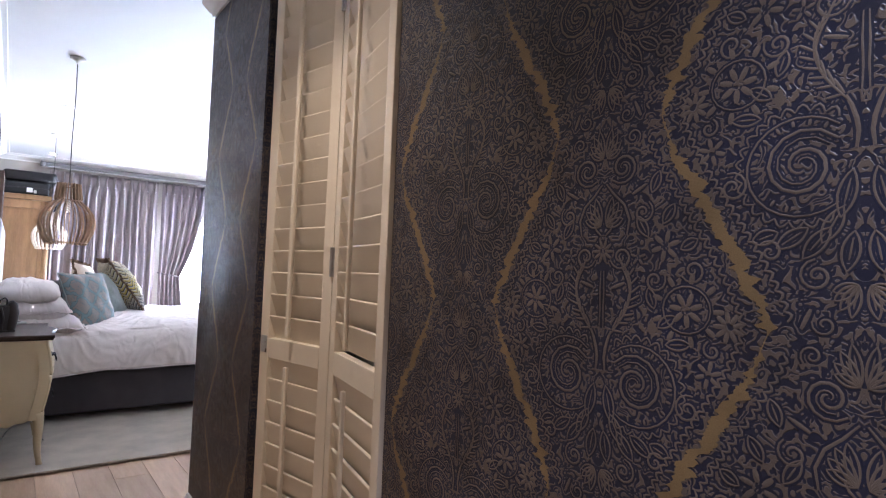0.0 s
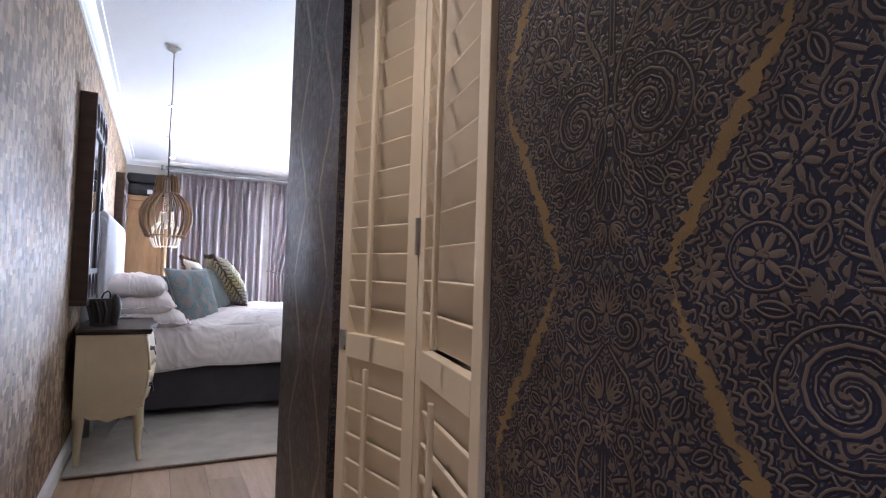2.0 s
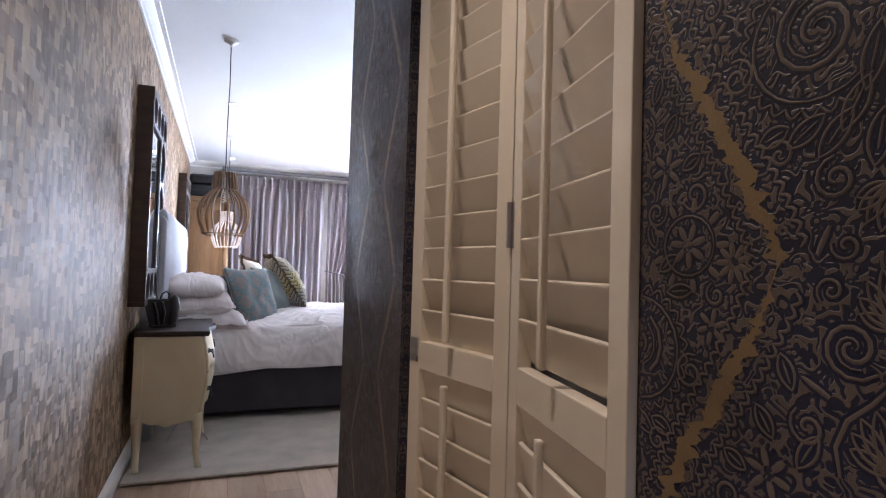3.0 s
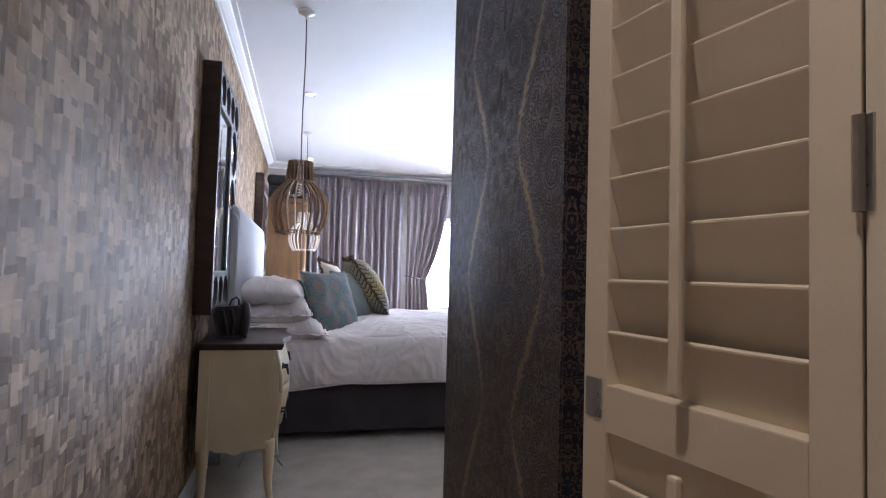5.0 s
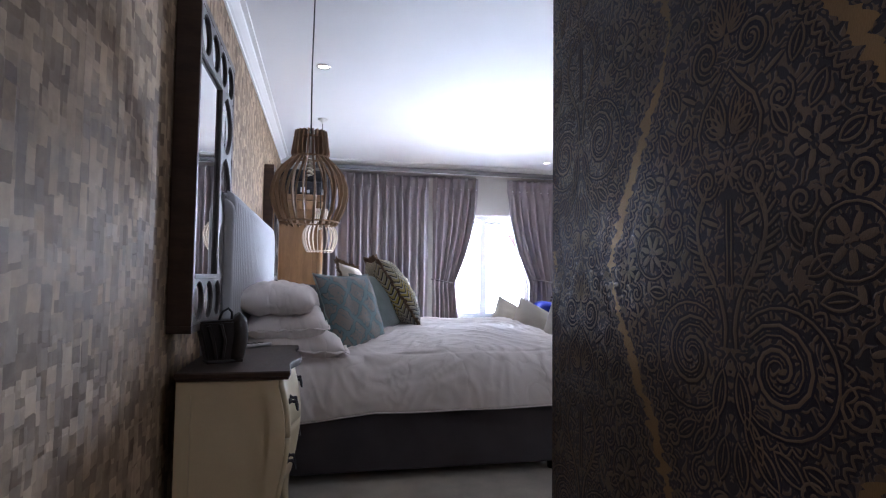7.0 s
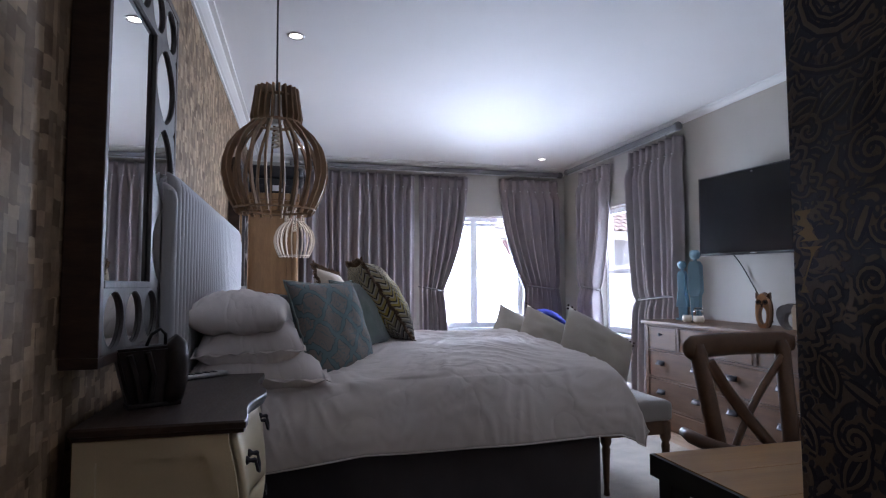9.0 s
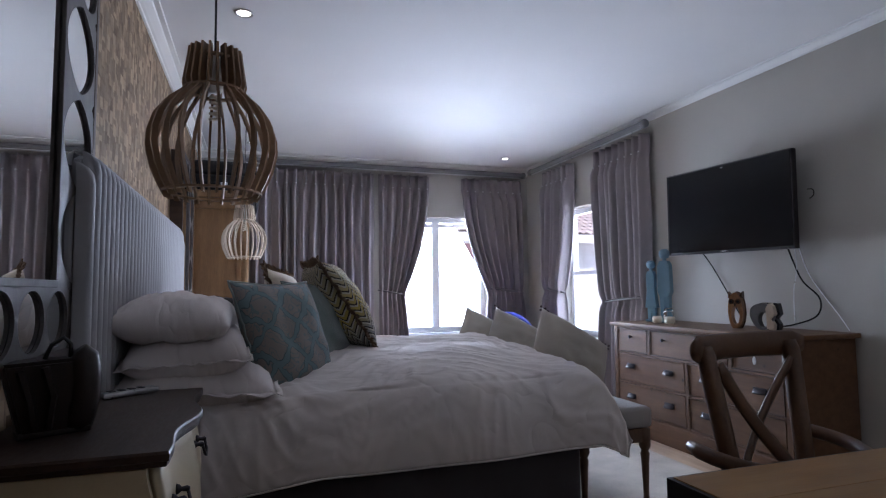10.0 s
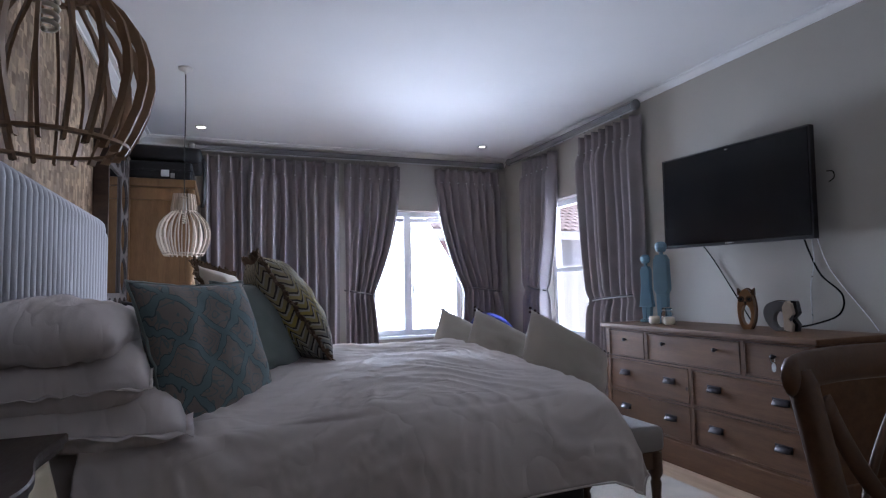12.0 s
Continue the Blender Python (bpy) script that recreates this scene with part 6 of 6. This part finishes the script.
def hanging(label, pts, r, material=M_CABLE):
    steps = []
    for k in range(len(pts) - 1):
        p0, p1, p2, p3 = [Vector(pts[max(0, min(len(pts) - 1, k + o))]) for o in (-1, 0, 1, 2)]
        for s in range(8):
            t = s / 8
            steps.append(0.5 * (2 * p1 + (p2 - p0) * t + (2 * p0 - 5 * p1 + 4 * p2 - p3) * t * t + (3 * p1 - p0 - 3 * p2 + p3) * t ** 3))
    steps.append(Vector(pts[-1]))
    solid("cable", tube(steps, r, 6), material, label, "cable", smooth=True)


hanging("thin black cable from the television to the chest", [(3.93, 6.02, 1.42), (3.985, 5.97, 1.3), (3.985, 5.82, 1.08), (3.975, 5.68, 0.88)], 0.004)
hanging("black television power cable looping to the chest", [(3.93, 5.27, 1.42), (3.985, 5.27, 1.3), (3.985, 5.21, 1.17), (3.985, 5.1, 1.06), (3.98, 5.12, 0.95), (3.93, 5.24, 0.89), (3.86, 5.32, 0.87)], 0.005)
hanging("thin grey cable down the wall", [(3.95, 5.23, 1.42), (3.987, 5.25, 1.25), (3.987, 5.28, 1.1), (3.985, 5.28, 0.9)], 0.003, M_STEEL)
hanging("thin white cable down the wall", [(3.95, 5.2, 1.4), (3.99, 5.16, 1.2), (3.99, 4.98, 0.95), (3.98, 4.92, 0.87)], 0.003, M_PVC)
hanging("black cable coil beside the television", [(3.97, 5.13, 1.76), (3.985, 5.105, 1.755), (3.985, 5.1, 1.72), (3.985, 5.13, 1.7)], 0.003)

# ---------------------------------------------------------------- table and chairs
table = thing("table", "honey oak table with a black metal frame", "table")
TX0, TX1, TY0, TY1 = 1.41, 2.75, 2.67, 3.44
npl = 5
for k in range(npl):
    y0 = TY0 + 0.004 + (TY1 - TY0 - 0.008) * k / npl
    y1 = TY0 + 0.004 + (TY1 - TY0 - 0.008) * (k + 1) / npl
    part("board", box(TX0 + 0.006, TX1 - 0.006, y0 + 0.0004, y1 - 0.0004, 0.722, 0.7525, 0.0012), M_TABLE, table)
rim = bmesh.new()
for b in ((TX0, TX1, TY1 - 0.004, TY1 + 0.004, 0.70, 0.75), (TX0, TX1, TY0 - 0.004, TY0 + 0.004, 0.70, 0.75), (TX0 - 0.004, TX0 + 0.006, TY0 - 0.004, TY1 + 0.004, 0.70, 0.75), (TX1 - 0.006, TX1 + 0.004, TY0 - 0.004, TY1 + 0.004, 0.70, 0.75)):
    box(*b, bm=rim)
part("rim", rim, M_BLACK, table, "black steel edge band")
for x in (TX0 + 0.035, TX1 - 0.035):
    for y in (TY0 + 0.035, TY1 - 0.035):
        part("leg", box(x - 0.025, x + 0.025, y - 0.025, y + 0.025, 0.0, 0.715, 0.003), M_BLACK, table)


def cross_chair(m, label):
    """Cross-back chair; local origin on the floor under the seat, its back towards +y."""
    ob = thing("dining_chair", label, "chair", m, "cross back chairs")
    part("seat", box(-0.22, 0.22, -0.21, 0.2, 0.44, 0.475, 0.014, seg=3), M_OAK, ob)
    hw = 0.168
    for s in (-1, 1):
        part("back_post", tube([(s * 0.15, 0.2, 0.0), (s * 0.135, 0.19, 0.45), (s * 0.155, 0.225, 0.7), (s * (hw + 0.012), 0.262, 0.955), (s * (hw + 0.012), 0.268, 0.98)], [0.02, 0.024, 0.025, 0.025, 0.02], 10), M_OAK, ob, smooth=True)
        part("front_leg", tube([(s * 0.19, -0.19, 0.0), (s * 0.185, -0.18, 0.44)], [0.015, 0.02], 10), M_OAK, ob, smooth=True)
        pts = []
        for k in range(13):
            t = k / 12
            pts.append((s * (-(hw - 0.055) + 2 * (hw - 0.03) * t), 0.222 + 0.018 * math.sin(math.pi * t) + 0.022 * t + s * 0.006, 0.62 + 0.31 * t))
        part("cross_brace", tube(pts, 0.019, 8, flat=0.4), M_OAK, ob, smooth=True)
    rail = [(x, 0.262 + 0.045 * (1 - (x / 0.22) ** 2), 0.972) for x in [-0.23 + 0.46 * k / 16 for k in range(17)]]
    part("top_rail", tube(rail, [0.024] + [0.036] * 15 + [0.024], 12, flat=0.45), M_OAK, ob, "curved bentwood top rail", True)
    arc = [(0.235 * math.sin(a), 0.19 - 0.0 - 0.24 * math.cos(a) * 0.9 + 0.02, 0.715 - 0.02 * math.cos(a)) for a in [radians(-112 + 224 * k / 20) for k in range(21)]]
    part("arm_hoop", tube(arc, [0.014] + [0.019] * 19 + [0.014], 10), M_OAK, ob, "curved bentwood arm hoop", True)
    for x in (-0.17, 0.17):
        part("arm_support", tube([(x, 0.02, 0.46), (x * 1.2, 0.03, 0.71)], 0.012, 8), M_OAK, ob)
    part("stretcher", tube([(-0.18, 0, 0.2), (0.18, 0, 0.2)], 0.01, 8), M_OAK, ob)
    for s in (-1, 1):
        part("stretcher", tube([(s * 0.185, -0.18, 0.18), (s * 0.18, 0.19, 0.18)], 0.01, 8), M_OAK, ob)
    return ob


chair = cross_chair(pose(1.95, 3.44, 0.0, 0, 0, 8), "oak cross back chair drawn up to the table")
copy_thing(chair, pose(3.12, 3.2, 0.0, 0, 0, -80))

tub = thing("armchair", "royal blue rounded armchair by the window", "armchair", pose(3.15, 7.75, 0, 0, 0, 0))
bm = bmesh.new()
n = 20
rows_ = []
for zz, grow in ((0.2, 0.0), (0.5, 0.02), (0.72, 0.03), (0.85, 0.01), (0.9, -0.03)):
    ring = []
    for k in range(n + 1):
        a = math.pi * k / n
        arch = math.sin(a)
        ring.append(bm.verts.new(((0.28 + grow) * math.cos(a), (0.24 + grow) * math.sin(a), 0.2 + (zz - 0.2) * (0.6 + 0.4 * arch ** 0.8))))
    rows_.append(ring)
for a, b in zip(rows_, rows_[1:]):
    for k in range(n):
        bm.faces.new((a[k], a[k + 1], b[k + 1], b[k]))
bk = part("back", bm, M_BLUE, tub, smooth=True)
bk.modifiers.new("thickness", "SOLIDIFY").thickness = 0.07
part("seat", box(-0.25, 0.25, -0.26, 0.2, 0.22, 0.43, 0.04, seg=3), M_BLUE, tub, smooth=True)
for x in (-0.2, 0.2):
    for y in (-0.2, 0.17):
        part("leg", lathe([(0.014, 0.0), (0.02, 0.22)], 10, at=(x, y, 0)), M_OAK, tub)

# ---------------------------------------------------------------- rug and floor
rug = box(0.03, 3.2, 3.62, 7.6, 0.009, 0.024, 0.005)
bmesh.ops.subdivide_edges(rug, edges=rug.edges[:], cuts=1)
solid("rug", rug, M_RUG, "large beige low pile rug under the bed", "rug")

floor = thing("floor", "pale oak plank floor", "floor", kind="structure")
part("subfloor", box(-0.2, 1.85, SOUTH - 0.15, PEND, -0.1, -0.004, bm=box(-0.2, EAST + 0.2, PEND, NORTH + 0.2, -0.1, -0.004)), M_DARKWOOD, floor)
rng = random.Random(5)
PW = 0.19
cols = math.ceil(EAST / PW)
plank_meshes = {}
for c in range(cols):
    x0 = c * PW
    x1 = min(EAST, x0 + PW)
    y = (SOUTH if x0 < 1.7 else PEND) - rng.uniform(0, 1.2)
    while y < NORTH:
        ln = rng.choice((1.2, 1.5, 1.8, 2.1))
        a, b = max(SOUTH if x0 < 1.7 else PEND, y), min(NORTH, y + ln)
        if b - a > 0.02:
            key = (round(x1 - x0, 3), round(b - a, 3))
            if key not in plank_meshes:
                plank_meshes[key] = mesh_of("plank", box(0, key[0] - 0.0012, 0, key[1] - 0.0012, -0.004, 0.006, 0.0012, seg=1), M_FLOOR)
            p = new("plank", plank_meshes[key])
            p.parent = floor
            p.location = (x0, a, -0.006)
        y += ln
